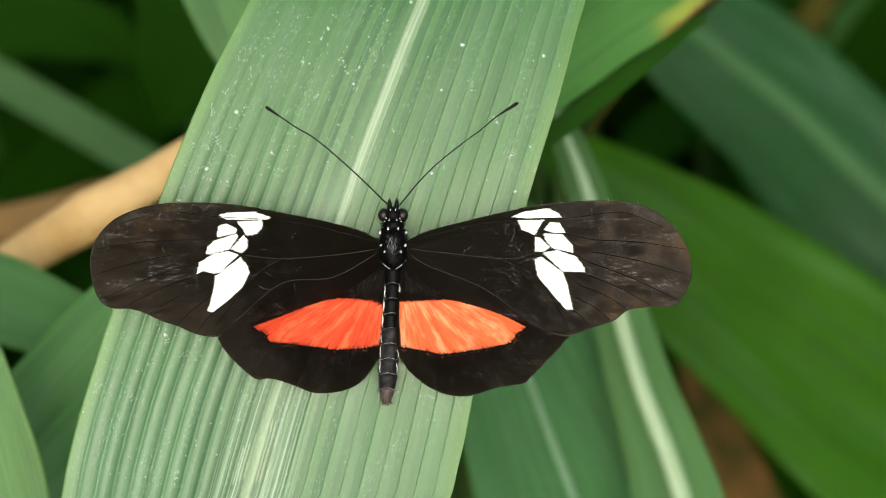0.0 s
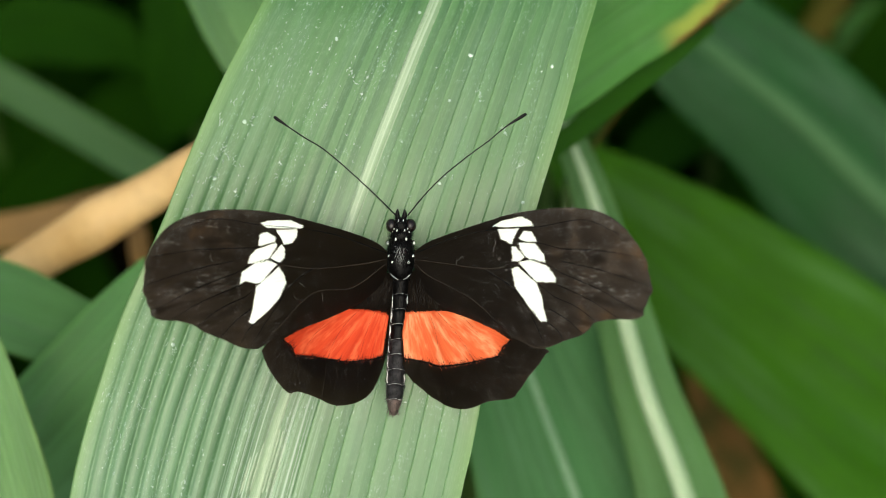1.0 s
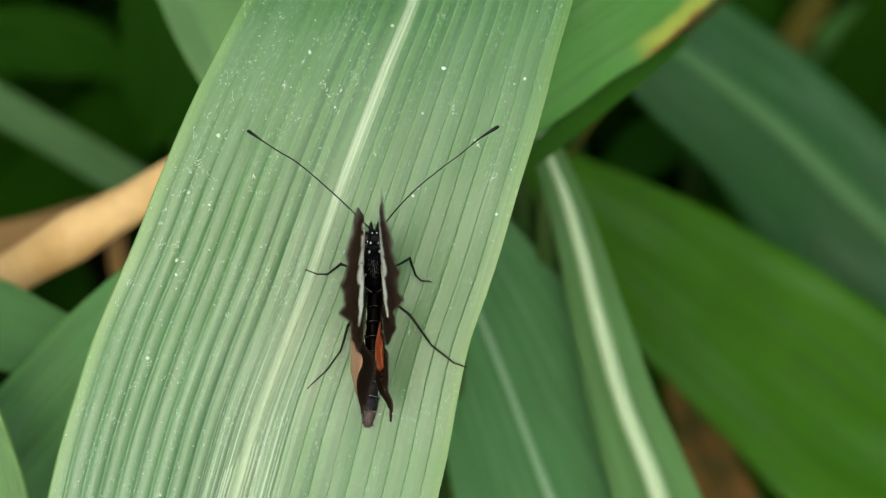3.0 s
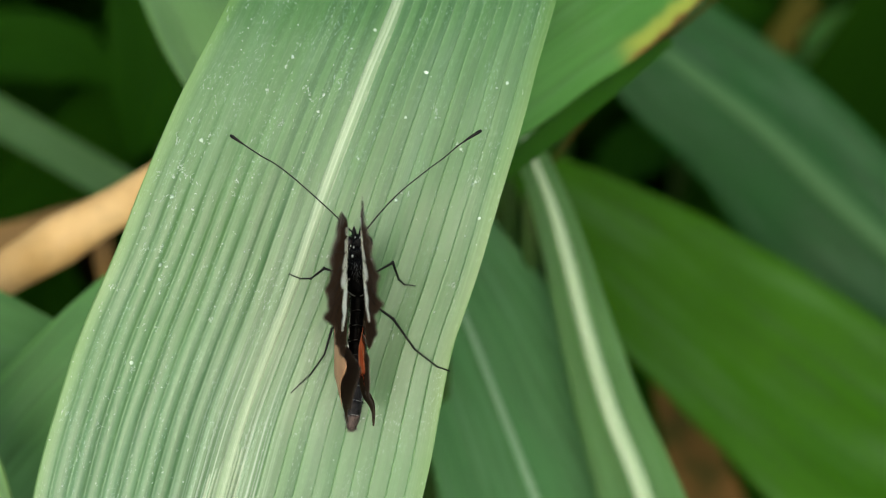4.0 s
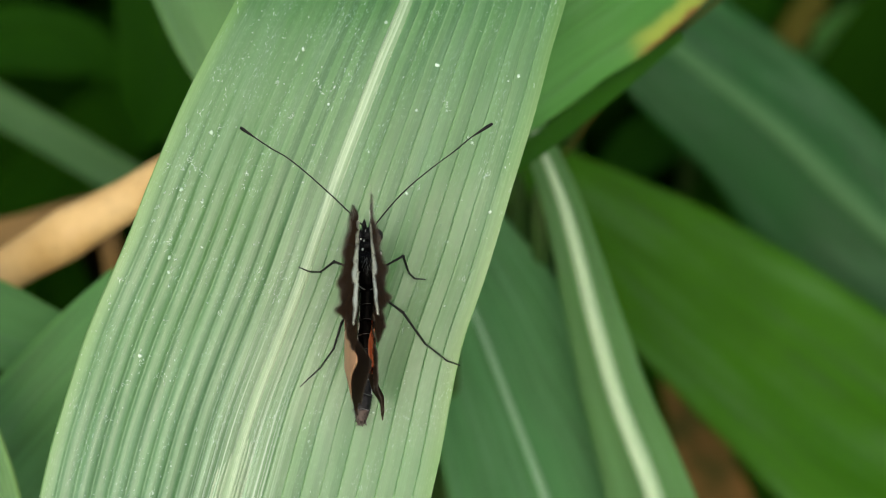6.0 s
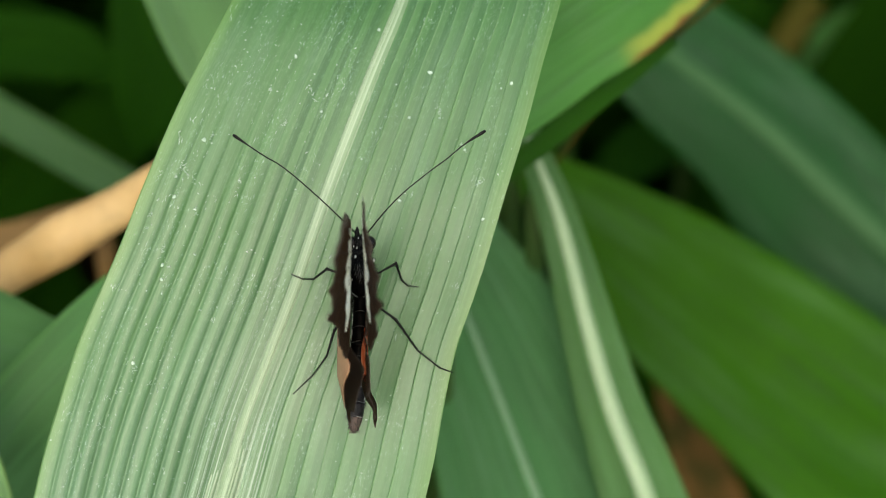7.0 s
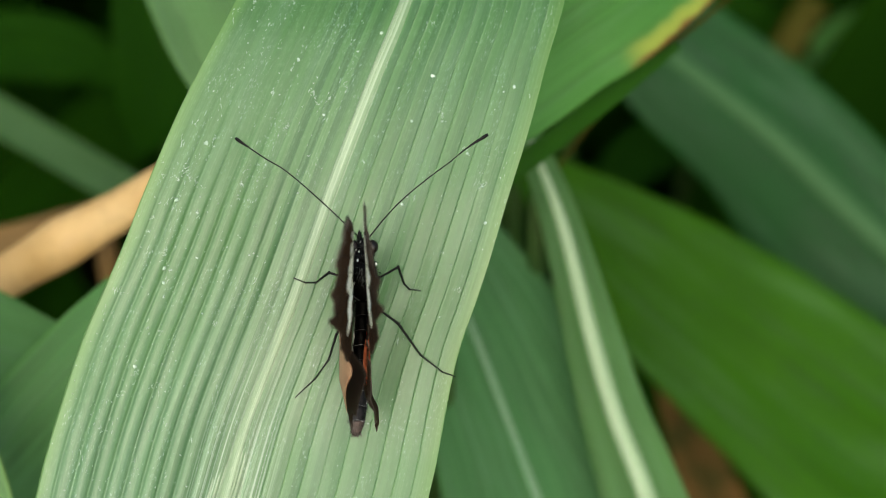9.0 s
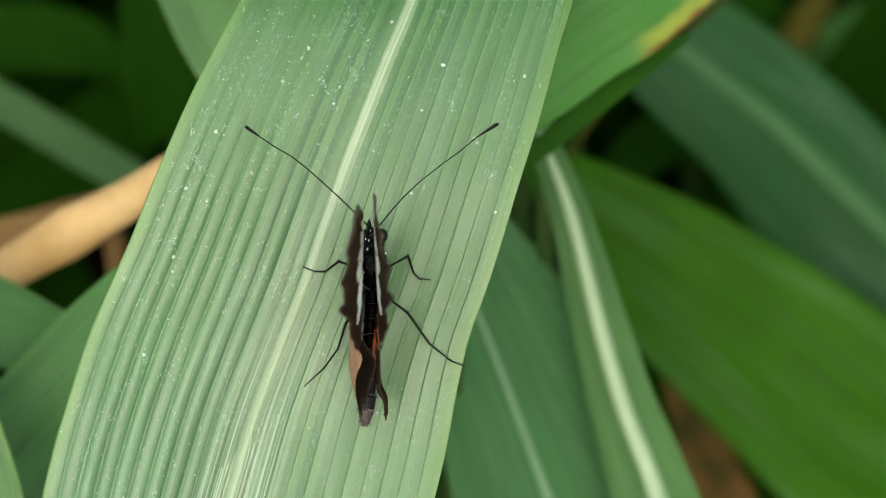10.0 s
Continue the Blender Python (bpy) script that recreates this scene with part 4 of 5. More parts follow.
abdomen = None
hair_rnd = random.Random(36)
for i in range(9):
    a, b = i / 9, (i + 1) / 9 + 0.012
    rows = []
    for k in range(6):
        t = a + (b - a) * k / 5
        x, y, z, r = abdomen_line(min(t, 1))
        rows.append((x, y, z, r * (0.965 + 0.035 * math.sin(math.pi * min(1, 0.25 + 0.75 * k / 5)))))
    data = tube([q[:3] for q in rows], [q[3] for q in rows], 16)
    if abdomen is None:
        abdomen = part("abdomen", data, M_BODY, butterfly, "black abdomen with pale rings")
    else:
        part("segment", data, M_TAIL if i == 8 else M_ABDOMEN if i > 3 else M_BODY, abdomen, "brown tail tip" if i == 8 else "")
    if 0 < i < 9:
        x, y, z, r = abdomen_line(a + 0.004)
        pts = [(x + math.sin(w) * r * 1.0, y + 0.12 * math.cos(3 * w), z + math.cos(w) * r * 1.0) for w in np.linspace(-1.7, 1.7, 15)]
        part("ring", tube(pts, [0.012 + 0.045 * abs(math.sin(j * 1.1 + i * 2.3)) ** 3 for j in range(15)], 5), M_GREYFUR, abdomen, "thin pale ring")
    if 0 < i < 7:
        for s in (-1, 1):
            x, y, z, r = abdomen_line((a + b) / 2)
            j = hair_rnd.uniform(-0.12, 0.12)
            part("side_mark", tube([(x + s * r * 0.9, y + 0.75 + j, z + r * 0.42), (x + s * r * 0.84, y + 0.2, z + r * (0.5 + j)), (x + s * r * 0.93, y - 0.3 - j, z + r * 0.36), (x + s * r * 0.84, y - 0.75, z + r * 0.5)], [0.03, 0.085 + j * 0.3, 0.06, 0.03], 6, 9), M_SPOT, abdomen, "white side mark")


def hairs(roots, seed):
    """Fine tapering hairs: (root, direction, length, thickness) each."""
    verts, faces = [], []
    rnd = random.Random(seed)
    for p, d, length, w in roots:
        d = Vector(d).normalized()
        a = d.cross(Vector((0.3, 0.2, 0.9))).normalized()
        b = d.cross(a)
        k = len(verts)
        bend = Vector((rnd.gauss(0, 0.12), rnd.gauss(0, 0.12), rnd.gauss(0, 0.12))) * length
        for q in range(3):
            c = Vector(p) + (a * math.cos(q * 2.094) + b * math.sin(q * 2.094)) * w
            verts.append(tuple(c))
        for q in range(3):
            c = Vector(p) + d * length * 0.55 + (a * math.cos(q * 2.094) + b * math.sin(q * 2.094)) * w * 0.6
            verts.append(tuple(c))
        verts.append(tuple(Vector(p) + d * length + bend))
        for q in range(3):
            e = (q + 1) % 3
            faces += [(k + q, k + e, k + 3 + e, k + 3 + q), (k + 3 + q, k + 3 + e, k + 6)]
    return verts, faces, None


def coat(centre, size, count, length, back, seed):
    """Hairs rooted all over the upper side of a rounded body."""
    rnd = random.Random(seed)
    out = []
    for i in range(count):
        w, a = rnd.uniform(-1.9, 1.9), rnd.uniform(-0.95, 0.95)
        q = math.sqrt(1 - a * a)
        d = Vector((math.sin(w) * q, a, math.cos(w) * q))
        p = [centre[j] + size[j] * d[j] * 0.97 for j in range(3)]
        out.append((p, (d.x + rnd.gauss(0, 0.25), d.y - back + rnd.gauss(0, 0.25), d.z * 0.7 + rnd.gauss(0, 0.2)), length * rnd.uniform(0.5, 1.3), 0.035))
    return out


thorax_hair = coat((0, 0.2, BODY_Z), (1.75, 3.0, 1.7), 420, 0.75, 0.8, 31) + coat((0, 2.9, BODY_Z + 0.1), (1.35, 1.0, 1.25), 160, 0.55, 0.2, 32)
part("fur", hairs(thorax_hair, 33), M_BODY, thorax, "short black fur")
part("grey_streaks", hairs(coat((0, 0.75, BODY_Z + 1.05), (0.72, 1.3, 0.70), 190, 0.55, 1.6, 41), 42), M_GREYFUR, thorax, "fine grey hair on the thorax")
part("fur", hairs(coat((0, 4.15, BODY_Z + 0.1), (1.05, 1.05, 1.0), 150, 0.5, -0.2, 34), 35), M_BODY, head, "short black fur")
side_hair = []
for i in range(420):
    t = hair_rnd.uniform(0, 1)
    x, y, z, r = abdomen_line(t)
    w = hair_rnd.uniform(-1.8, 1.8)
    long = 1.5 if t < 0.25 else 0.45
    side_hair.append(((x + math.sin(w) * r * 0.97, y, z + math.cos(w) * r * 0.97), (math.sin(w) * 0.9, -0.9, math.cos(w) * 0.35), long * hair_rnd.uniform(0.5, 1.2), 0.03))
part("fur", hairs(side_hair, 37), M_BODY, abdomen, "short black fur")
x, y, z, r = abdomen_line(1.0)
tuft = [((x + hair_rnd.gauss(0, 0.3), y + 0.3, z + hair_rnd.gauss(0, 0.3)), (hair_rnd.gauss(0, 0.25), -1, hair_rnd.gauss(0, 0.25)), hair_rnd.uniform(0.4, 0.9), 0.06) for i in range(60)]
part("tuft", hairs(tuft, 38), M_TAIL, abdomen, "brown hair tuft at the tail")


def antenna(points):
    rows = [(x, y, z, 0.085 + 0.03 * (k == 0)) for k, (x, y, z) in enumerate(points)]
    pts = spline(np.array(rows), 40)
    n = len(pts)
    rad = [0.088 - 0.012 * math.sin(math.pi * k / n) + 0.16 * max(0, (k / (n - 1) - 0.84) / 0.16) ** 0.8 * (1 if k < n - 1 else 0.5) for k in range(n)]
    return tube(pts[:, :3], rad, 7)


part("antenna", antenna([(-0.62, 5.39, 4.2), (-3.94, 8.64, 5.5), (-7.39, 11.75, 6.3), (-9.74, 13.61, 6.6), (-11.54, 14.65, 6.6), (-13.61, 16.03, 6.4), (-15.41, 17.27, 6.2)]), M_LEG, head, "long thin black antenna with a clubbed tip")
part("antenna", antenna([(0.83, 5.39, 4.2), (2.97, 7.95, 5.5), (5.39, 10.36, 6.3), (8.5, 12.85, 6.6), (10.57, 14.37, 6.6), (12.65, 16.1, 6.4), (15.2, 17.76, 6.2)]), M_LEG, head, "long thin black antenna with a clubbed tip")


def leg(points):
    """A jointed leg from the thorax to a foot on the leaf."""
    pts = [tuple(p) for p in points]
    x, y, _ = pts[-1]
    zf = broad_height(x + BF[0], y + BF[1]) + 0.1
    pts[-1] = (x, y, zf)
    pts[-2] = (pts[-2][0], pts[-2][1], broad_height(pts[-2][0] + BF[0], pts[-2][1] + BF[1]) + 0.25)
    bits = []
    widths = [0.16, 0.17, 0.12, 0.095, 0.07]
    for k in range(len(pts) - 1):
        a, b = np.array(pts[k]), np.array(pts[k + 1])
        bits.append(tube([a, (a + b) / 2 + np.array([0, 0, 0.12]), b], [widths[k], widths[k] * 0.85, widths[k + 1]], 7, 7))
        bits.append(ball(tuple(b), (widths[k + 1] * 1.3,) * 3, 5, 7))
    return join(*bits)


for pts in [[(-1.17, 0.0, 3), (-4.15, 0.97, 3.6), (-5.87, -0.28, 1.4), (-7.26, -0.28, 0.4), (-8.64, 0.28, 0)],
            [(1.31, 0.0, 3), (4.28, 1.66, 3.6), (4.98, -0.41, 1.4), (5.67, -1.11, 0.4), (6.98, -1.24, 0)],
            [(-0.83, -2.76, 2.6), (-3.32, -6.63, 1.9), (-4.28, -9.74, 1.3), (-6.01, -12.16, 0.5), (-8.43, -14.44, 0)],
            [(0.9, -2.76, 3), (4.28, -5.25, 3.4), (6.91, -9.05, 1.8), (9.67, -11.26, 0.5), (11.26, -11.82, 0)]]:
    part("leg", leg(pts), M_LEG, butterfly, "thin jointed black leg")


# wings: x outwards from the hinge, y forwards; they sag a little towards the rear margin
def forewing_sag(x, y):
    r = max(0.0, abs(x) - 7.0) / 26.0
    rear = min(1.0, max(0.0, (5.0 - y) / 12.0))
    edge = 0.30 * (math.sin(y * 1.7 + abs(x) * 0.35) + 0.5 * math.sin(y * 3.9 + abs(x))) * min(1.0, r * r) * rear
    bend = min(1.0, max(0.0, (abs(x) - 16.0) / 8.0))
    return -2.0 * r ** 2.2 * (0.34 + 0.66 * rear) - 0.5 * bend * bend * (3 - 2 * bend) + edge


def forewing_right_sag(x, y):
    r = max(0.0, abs(x) - 7.0) / 26.0
    rear = min(1.0, max(0.0, (3.0 - y) / 12.0))
    return forewing_sag(x, y) - 0.85 * min(1.0, r * 1.6) * rear


def hindwing_left_sag(x, y):
    r = min(1.3, math.hypot(x, y * 0.6) / 17.0)
    rear = min(1.0, max(0.0, (-y - 9.0) / 6.0))
    return (-1.9 * math.sin(math.pi * min(1.0, r * 0.8)) + 0.5 * r ** 3) * (1.0 - 0.8 * rear)


def hindwing_right_sag(x, y):
    r = min(1.3, math.hypot(x, y * 0.6) / 17.0)
    lobe = 0.75 * min(1.0, max(0.0, (-y - 11.0) / 1.5)) * min(1.0, max(0.0, (abs(x) - 1.0) / 3.0))
    hug = 1.1 * max(0.0, 1.0 - abs(x) / 1.8) * min(1.0, max(0.0, (-y - 2.0) / 4.0))
    return -1.3 * r ** 2 + 0.12 * math.sin(abs(x) * 1.3) + hug - lobe


def inside(x, y, poly):
    hit = False
    for (ax, ay), (bx, by) in zip(poly, poly[1:] + poly[:1]):
        if (ay > y) != (by > y) and x < (bx - ax) * (y - ay) / (by - ay) + ax:
            hit = not hit
    return hit


def opened(data, polys):
    """The sheet without the faces that lie wholly inside the polygons, which another sheet fills."""
    verts, faces, uvs = data
    kept = [any(inside(v[0], v[1], p) for p in polys) for v in verts]
    return verts, [f for f in faces if not all(kept[i] for i in f)], uvs


def wing(name, hinge, outline, sag, material, label, patches, patch_material, patch_label, patch_name, veins, under, fringe, scuffs):
    pol = (0.0, 0.0, 38.0)
    ob = part(name, opened(sheet(outline, 0.42, sag, 0.0, 0.0, 0.025, 3, 190, pol), patches), material, butterfly, label)
    ob.location = Vector(hinge) * MM
    inset = [(x * 0.985 + 0.0, y * 0.985 - 0.05) for x, y in outline]
    part("underside", opened(sheet(inset, 0.45, sag, 0.0, -0.09, 0.0, 4, 110, pol), patches), under, ob, "brown lower side of the wing")
    for i, p in enumerate(patches):
        part(patch_name, sheet(p, 0.9, sag, 0.0, 0.05, fringe, 20 + i, 0, pol), patch_material, ob, patch_label)
    if name == "forewing":
        rim = [(x, y, sag(x, y)) for x, y in spline(list(outline) + [outline[0]], 150)[20:112]]
        part("margin", tube(rim, [0.055] * len(rim), 5), M_MARGIN, ob, "thin brown wing margin")
    if scuffs:
        rnd = random.Random(len(outline) * 7)
        roots = []
        edge = [p for p in spline(list(outline) + [outline[0]], 150)]
        while len(roots) < scuffs:
            near_edge = rnd.random() < 0.16
            if near_edge:
                q = edge[rnd.randint(24, 56)]
                x, y = q[0] * rnd.uniform(0.95, 0.99), q[1] - abs(rnd.gauss(0.2, 0.5))
            else:
                far = 38.0 if name == "forewing" else 22.0
                x, y = math.copysign(rnd.uniform(2, far), outline[8][0]), rnd.uniform(-16, 6)
                if rnd.random() > 0.15 + abs(x) / far or noise.noise(Vector((x * 0.25, y * 0.4, len(outline) * 1.0))) < rnd.uniform(0.0, 0.45):
                    continue
            if not inside(x, y, outline) or any(inside(x, y, p) for p in patches):
                continue
            a = math.atan2(y, x) + rnd.gauss(0, 0.22 if rnd.random() < 0.75 else 1.0) + (math.pi / 2 if near_edge else 0.0)
            size = rnd.random()
            roots.append(((x, y, sag(x, y) + 0.055), (math.cos(a), math.sin(a), 0.0), 0.05 + 1.5 * size ** 12, rnd.uniform(0.008, 0.015) + 0.024 * (1 - size) ** 6))
        for i in range(9 if name == "forewing" else 3):
            x, y = math.copysign(rnd.uniform(6, 30), outline[8][0]), rnd.uniform(-8, 3)
            a = rnd.uniform(0, 3.1)
            for k in range(rnd.randint(2, 5)):
                if inside(x, y, outline) and not any(inside(x, y, p) for p in patches):
                    length = rnd.uniform(0.35, 0.9)
                    roots.append(((x, y, sag(x, y) + 0.06), (math.cos(a), math.sin(a), 0.0), length, 0.022))
                    x, y = x + length * 0.8 * math.cos(a), y + length * 0.8 * math.sin(a)
                    a += rnd.gauss(0, 0.9)
        part("wing_dust", hairs(roots, 5), M_SCUFF, ob, "pale scuffs and loose scales")
    # ragged edges of scales round the patches
    rnd = random.Random(len(outline) * 13)
    pale, dark = [], []
    for p in patches:
        loop = np.array(p + p[:1])
        mid = loop[:-1].mean(axis=0)
        for a, b in zip(loop[:-1], loop[1:]):
            for k in range(max(2, int(np.hypot(*(b - a)) / 0.08))):
                q = a + (b - a) * rnd.random()
                out = q / max(0.1, np.hypot(*q))
                far = 1.0 if np.dot(q - mid, out) > 0 else -1.0
                if name == "forewing":
                    pale.append(((q[0] - 0.1 * far * out[0], q[1] - 0.1 * far * out[1], sag(*q) + 0.075), (far * out[0], far * out[1] + rnd.gauss(0, 0.3), 0), rnd.uniform(0.15, 0.34), 0.04))
                elif far > 0:
                    reach = 0.25 + 1.0 * rnd.random() ** 3
                    pale.append(((q[0] - 0.2 * out[0], q[1] - 0.2 * out[1], sag(*q) + 0.07), (out[0], out[1], 0), reach * 0.7, 0.04))
                    dark.append(((q[0] + 0.25 * out[0], q[1] + 0.25 * out[1], sag(*q) + 0.10), (-out[0], -out[1], 0), reach, 0.04))
                else:
                    pale.append(((q[0] + 0.2 * out[0], q[1] + 0.2 * out[1], sag(*q) + 0.07), (-out[0], -out[1], 0), rnd.uniform(0.2, 0.5), 0.05))
    part("fringe", hairs(pale, 9), patch_material, ob, "ragged edge of bright scales")
    if dark:
        part("fringe", hairs(dark, 10), M_LEG, ob, "ragged edge of black scales")
    for vi, v in enumerate(veins):
        line = [(x, y, sag(x, y) + 0.045) for x, y in spline(v, 22)]
        part("vein", tube(line, list(np.linspace(0.05, 0.025, 22) * (1.0 if name == "forewing" else 0.35)), 5), M_MARGIN if vi in (1, 13) else M_LEG, ob, "thin raised dark vein")
    if name == "hindwing":
        out = math.copysign(1.0, outline[8][0])
        soft = []
        for i in range(170):
            x, y = out * rnd.uniform(0.1, 4.5), rnd.uniform(-2.2, 0.4)
            soft.append(((x, y, sag(x, y) + 0.06), (out * rnd.uniform(0.0, 0.5), -1.0, 0.08), rnd.uniform(0.8, 1.9), 0.022))
        part("base_fur", hairs(soft, 12), M_BASEFUR, ob, "fine brown hair at the wing's foot")
    return ob


forewing_left = wing("forewing", (-1.45, 0.69, 4.3), [(-0.28, 0.35), (-2.49, 1.52), (-6.63, 2.63), (-12.16, 3.73), (-16.31, 4.42), (-20.45, 4.84), (-25.29, 4.84), (-28.75, 4.35), (-31.86, 3.11), (-33.93, 1.24), (-34.97, -1.04), (-35.03, -3.45), (-34.48, -5.87), (-33.58, -7.25), (-32.41, -7.81), (-30.13, -7.95), (-28.4, -8.5), (-26.67, -9.33), (-24.6, -10.02), (-22.53, -10.92), (-20.11, -11.26), (-17.69, -10.23), (-14.24, -9.12), (-10.78, -8.15), (-6.63, -6.77), (-3.18, -5.18), (-0.55, -2.76)],
    forewing_sag, M_WING, "black worn forewing with white patches",
    [[(-19.76, 3.39), (-18.73, 3.66), (-15.55, 3.8), (-13.61, 3.18), (-13.89, 2.9), (-15.89, 2.9), (-18.87, 2.9)],
     [(-17.62, 2.56), (-14.65, 2.76), (-14.51, 2.07), (-15.2, 1.18), (-16.45, 0.97), (-17.0, 1.87)],
     [(-19.97, 1.31), (-19.83, 2.07), (-18.87, 2.35), (-17.62, 1.73), (-17.83, 1.24), (-19.97, 0.76)],
     [(-21.28, -1.31), (-21.15, -0.48), (-20.39, 0.28), (-17.76, 1.11), (-17.48, 0.9), (-18.52, -0.69), (-19.97, -1.17)],
     [(-18.31, -0.69), (-16.86, 0.97), (-16.38, 0.42), (-16.38, -0.48), (-17.0, -1.17)],
     [(-22.39, -3.66), (-22.11, -2.35), (-20.39, -1.31), (-18.52, -0.97), (-17.48, -1.38), (-19.63, -3.52), (-20.39, -3.66), (-21.7, -3.32)],
     [(-21.08, -8.15), (-20.39, -5.73), (-20.18, -4.01), (-17.21, -1.73), (-16.31, -2.83), (-16.17, -3.66), (-17.0, -5.32), (-18.87, -7.05), (-20.59, -8.36)]],
    M_WHITE, "cream-white patch", "white_patch",
    [[(-0.55, 0.14), (-8.02, 2.07), (-14.24, 2.9), (-19.76, 3.18), (-25.98, 3.8), (-31.51, 2.42)],
     [(-0.55, -0.69), (-5.25, -1.38), (-12.16, -1.86), (-17.35, -1.38)],
     [(-17.69, 1.11), (-20.45, 0.55), (-23.77, 0.42)],
     [(-12.16, -1.86), (-15.62, -4.14), (-20.45, -10.36)],
     [(-17.41, -1.52), (-19.9, -3.8), (-21.49, -5.18)],
     [(-17.41, -1.31), (-18.52, -0.83), (-20.45, -1.24), (-22.87, -2.35)],
     [(-23.77, 0.42), (-29.09, 0.14), (-34.41, -0.69)],
     [(-23.36, -1.04), (-29.02, -2.14), (-34.69, -3.8)],
     [(-22.87, -2.42), (-28.33, -4.28), (-33.72, -6.7)],
     [(-22.18, -3.8), (-26.67, -5.46), (-31.17, -7.74)],
     [(-21.49, -5.18), (-24.81, -6.56), (-28.06, -8.5)],
     [(-20.8, -6.56), (-22.8, -7.95), (-24.74, -9.88)],
     [(-19.9, -7.95), (-21.15, -9.12), (-22.39, -10.85)],
     [(-0.55, -1.24), (-5.94, -4.14), (-12.16, -4.84), (-17.69, -9.33)]], M_UNDER_DARK, 0.05, 800)
forewing_right = wing("forewing", (1.45, 0.69, 4.3), [(0.28, 0.35), (2.9, 1.52), (7.74, 2.76), (12.58, 3.87), (16.72, 4.63), (22.25, 5.11), (26.4, 4.98), (29.85, 4.15), (32.62, 2.07), (34.27, -0.69), (34.76, -3.45), (34.14, -5.53), (33.1, -7.12), (31.93, -7.67), (29.85, -7.67), (27.09, -8.08), (25.36, -9.33), (22.94, -10.16), (19.69, -11.19), (16.72, -10.36), (13.96, -9.33), (9.81, -7.95), (6.36, -6.91), (2.9, -5.18), (0.55, -2.76)],
    forewing_right_sag, M_WING_WORN, "dusty, worn black forewing with white patches",
    [[(13.2, 3.18), (14.44, 3.73), (17.62, 4.22), (17.9, 4.08), (18.8, 3.66), (19.21, 3.18), (15.34, 3.04)],
     [(13.96, 2.76), (17.07, 2.83), (16.31, 1.66), (16.03, 1.04), (14.44, 1.66)],
     [(17.07, 1.66), (17.83, 2.49), (18.93, 2.49), (19.63, 1.31), (18.17, 1.31)],
     [(17.07, 1.18), (19.35, 1.04), (20.52, -0.28), (20.52, -1.1), (18.17, -0.62), (17.35, 0.28)],
     [(16.03, 0.69), (16.52, 0.69), (17.76, -0.48), (17.07, -0.97), (16.03, -0.97)],
     [(17.0, -1.17), (18.59, -0.83), (20.87, -1.59), (21.91, -2.97), (21.91, -3.45), (19.35, -3.38), (17.97, -2.14)],
     [(15.96, -1.93), (16.79, -1.66), (19.28, -3.52), (19.76, -4.77), (20.45, -8.01), (19.69, -8.01), (16.31, -4.01)]],
    M_WHITE, "cream-white patch", "white_patch",
    [[(0.69, 0.14), (7.74, 2.07), (14.65, 2.9), (20.18, 3.04), (26.4, 3.73), (31.23, 2.07)],
     [(0.69, -0.69), (5.67, -1.24), (12.58, -1.86), (16.93, -1.1)],
     [(17.07, 1.24), (19.49, 1.18), (22.94, 0.42)],
     [(11.89, -1.93), (16.72, -4.84), (20.18, -10.71)],
     [(16.93, -1.38), (19.28, -3.45), (21.56, -5.18)],
     [(17.0, -1.1), (18.45, -0.72), (20.66, -1.31), (22.6, -2.35)],
     [(22.94, 0.42), (28.47, 0.14), (34.0, -0.69)],
     [(22.94, -1.04), (28.61, -2.14), (34.27, -3.8)],
     [(22.6, -2.35), (27.78, -4.28), (33.03, -6.84)],
     [(22.25, -3.8), (26.05, -5.39), (29.85, -7.53)],
     [(21.56, -5.18), (24.32, -6.29), (27.09, -8.01)],
     [(20.87, -6.56), (22.94, -7.67), (25.02, -9.33)],
     [(20.18, -7.95), (21.35, -8.77), (22.6, -10.16)],
     [(0.69, -1.38), (2.9, -2.76), (9.81, -5.53), (15.34, -9.67)]], M_UNDER_DARK, 0.05, 1150)
hindwing_left = wing("hindwing", (-1.04, -2.76, 3.9), [(0.28, 0.83), (0.56, -3.46), (0.28, -8.3), (-0.83, -11.06), (-2.76, -13.48), (-4.97, -14.51), (-7.39, -14.86), (-9.12, -14.65), (-11.19, -13.82), (-13.95, -12.99), (-15.68, -13.06), (-17.41, -11.75), (-19.14, -10.02), (-20.17, -8.5), (-20.04, -7.6), (-16.03, -5.26), (-9.12, -2.08), (-2.9, 1.38)],
    hindwing_left_sag, M_HINDWING, "black hindwing with an orange-red band",
    [[(-0.07, -4.01), (-1.52, -3.6), (-3.59, -3.39), (-5.66, -3.32), (-8.43, -3.8), (-11.88, -5.19), (-16.03, -6.71), (-14.51, -7.54), (-13.95, -8.57), (-11.19, -8.85), (-8.43, -9.19), (-5.66, -9.54), (-2.9, -9.4), (-0.41, -9.06)]],
    M_RED, "orange-red band", "red_band",
    [[(-0.27, -0.69), (-2.9, -5.53), (-4.97, -14.17)],
     [(-0.83, -0.69), (-7.04, -6.22), (-10.5, -13.82)],
     [(-1.17, 0.0), (-9.81, -5.53), (-16.03, -12.44)]], M_UNDER_DARK, 0.1, 170)
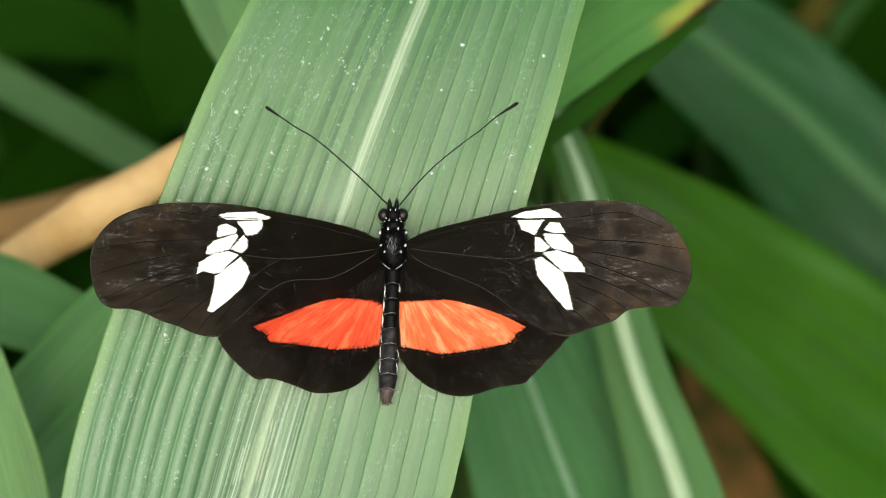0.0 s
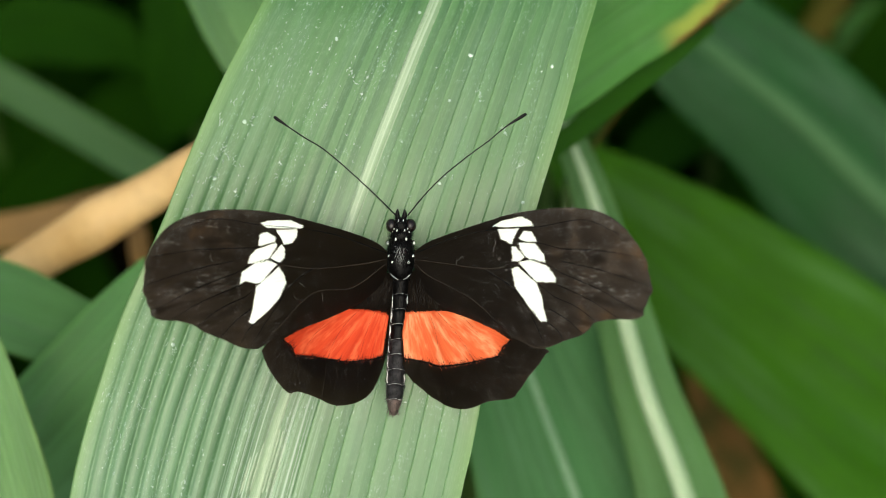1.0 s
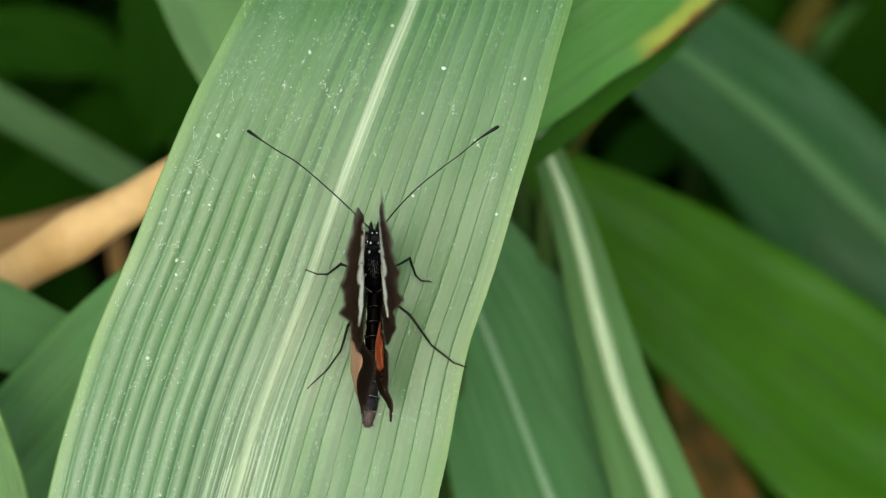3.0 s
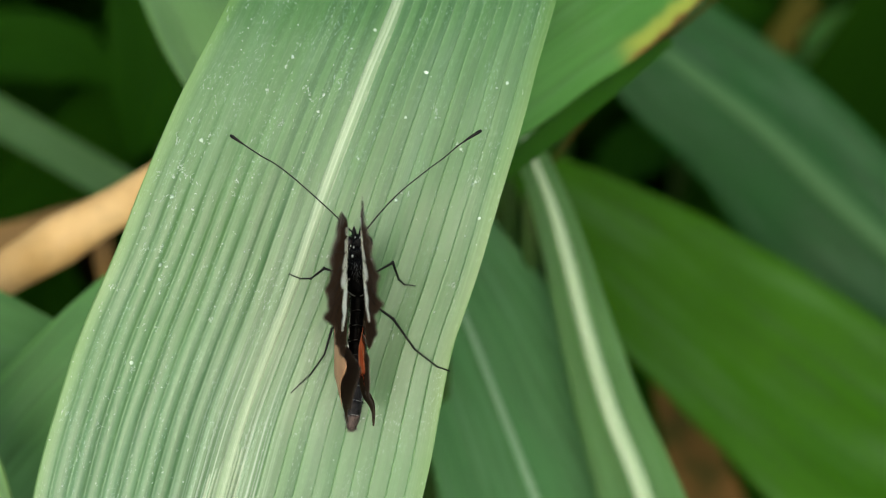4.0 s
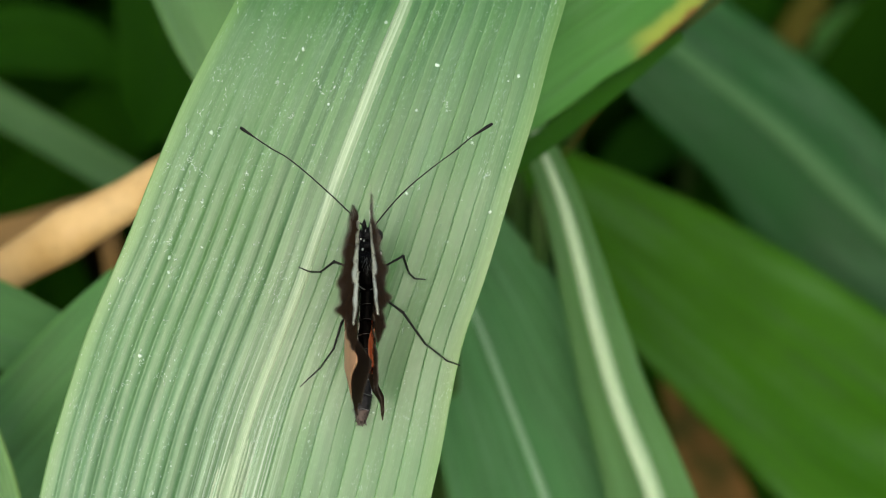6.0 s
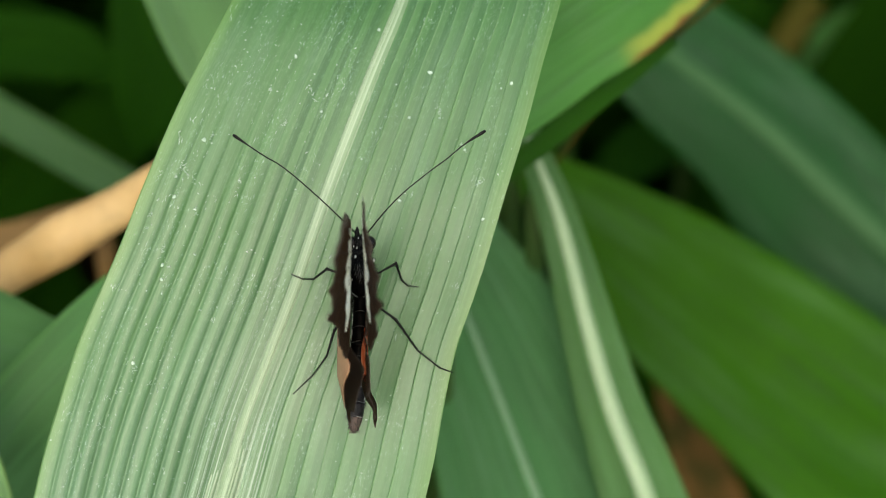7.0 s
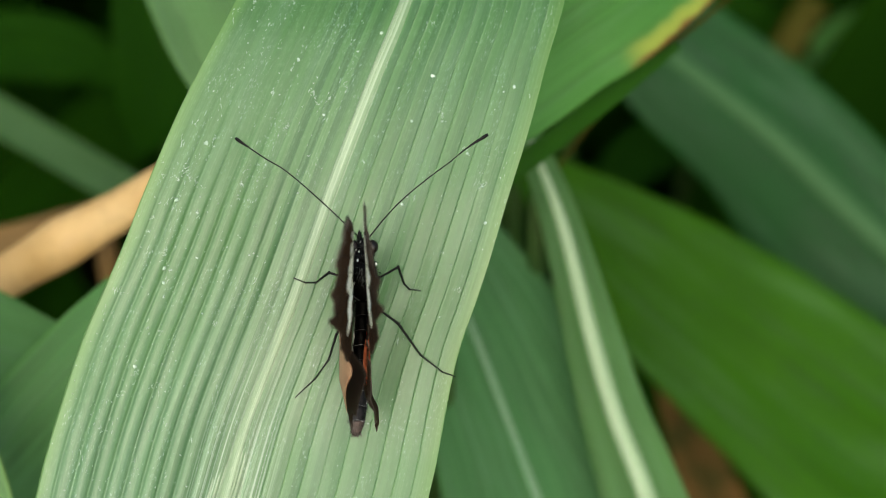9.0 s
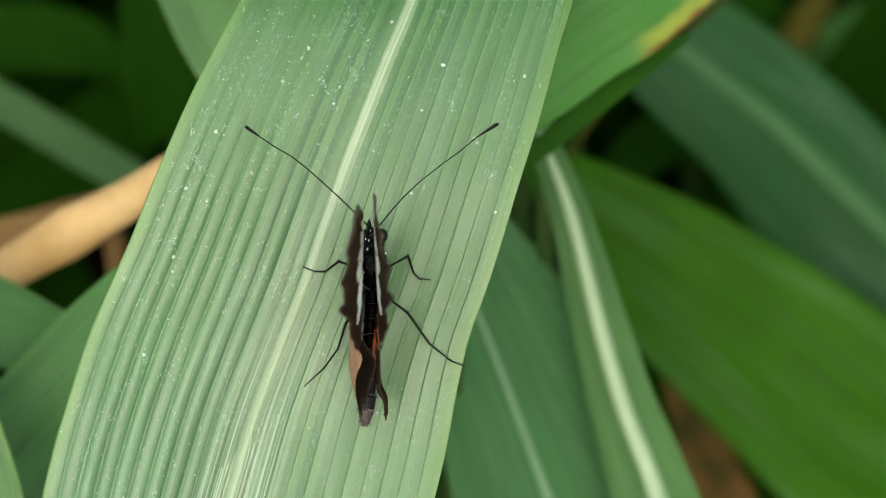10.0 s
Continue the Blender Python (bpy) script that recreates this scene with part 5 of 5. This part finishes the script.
hindwing_right = wing("hindwing", (1.04, -2.76, 3.9), [(-0.28, 0.83), (-0.56, -3.46), (-0.56, -8.3), (0.27, -11.06), (2.28, -13.48), (4.7, -14.86), (7.46, -15.28), (9.53, -14.86), (11.61, -14.17), (14.71, -13.69), (15.75, -12.79), (17.82, -10.71), (19.9, -8.43), (19.9, -7.6), (12.99, -4.84), (6.08, -2.08), (1.93, 1.38)],
    hindwing_right_sag, M_HINDWING, "black hindwing with an orange-red band",
    [[(-0.14, -3.74), (3.31, -3.53), (6.08, -3.46), (9.53, -4.15), (12.99, -5.53), (15.27, -6.71), (14.02, -7.6), (13.33, -8.64), (10.91, -9.19), (8.15, -9.68), (4.7, -10.09), (2.28, -9.54), (0.07, -9.19)]],
    M_RED_SHEEN, "orange-red band", "red_band",
    [[(0.41, -0.69), (4.0, -5.53), (5.39, -14.51)],
     [(0.83, -0.69), (8.15, -6.91), (11.61, -13.82)],
     [(1.24, 0.0), (10.22, -5.53), (16.44, -11.75)]], M_UNDER_DARK, 0.1, 170)
part("pale_patch", sheet([(-0.2, -1.39), (-0.3, -8.6), (-1.4, -10.8), (-3.6, -12.8), (-8.0, -12.8), (-12.57, -10.4), (-16.72, -7.74), (-12.57, -5.26), (-5.66, -1.73)], 0.8, hindwing_left_sag, 0.04, -0.2, 0.07, 60, 40, (0.0, 0.0, 38.0)), M_UNDER, hindwing_left, "pale brown patch on the lower side")


# ---- what moves: the four wings fold up over the body ----
def motions():
    fold = [
        (0.0, 10), (0.1, 12), (0.2, 15), (0.3, 18.5), (0.4, 22), (0.5, 25), (0.6, 28), (0.7, 31), (0.8, 35), (0.9, 39), (1.0, 43), (1.1, 47),
        (1.2, 55), (1.3, 61), (1.4, 78.7), (1.5, 81), (1.6, 85.3), (1.7, 87.7), (1.8, 89.0), (1.9, 89.4), (2.1, 89.6), (2.5, 89.7), (4.0, 89.8),
        (4.5, 89.8), (5.5, 89.8), (7.0, 89.8), (8.5, 89.8), (10.0, 89.8)]
    # each wing: side, share of the fold, lean forwards, and the extra turn once the wings have met, which creeps on
    wings = (
        (forewing_left, 1, 1.0, 4.2, ((0.0, 0.0), (1.4, 0.0), (1.6, 2.0), (2.0, 2.4), (5.0, 3.2), (10.0, 3.0))),
        (forewing_right, -1, 1.0, 6.5, ((0.0, 0.0), (1.4, 0.0), (1.6, 1.7), (2.0, 1.8), (5.0, 2.8), (10.0, 3.5))),
        (hindwing_left, 1, 0.95, 1.0, ((0.0, 0.0), (1.5, 0.0), (2.0, 7.0), (5.0, 8.0), (10.0, 8.0))),
        (hindwing_right, -1, 0.96, 1.0, ((0.0, 0.0), (1.4, 0.0), (1.6, 1.0), (2.0, 6.0), (5.0, 7.4), (10.0, 8.4))))
    for ob, side, share, lean, settle in wings:
        place = ob.location.copy()
        times, turns = [q[0] for q in settle], [q[1] for q in settle]
        rows = []
        for t, a in fold:
            tilt = lean * max(0.0, (a - 10) / 80) ** 2.2
            turn = a * share + float(np.interp(t, times, turns))
            rows.append((t, Matrix.Translation(place) @ pose(0, 0, 0, -tilt) @ pose(0, 0, 0, 0, side * turn)))
        walk(ob, rows)


motions()
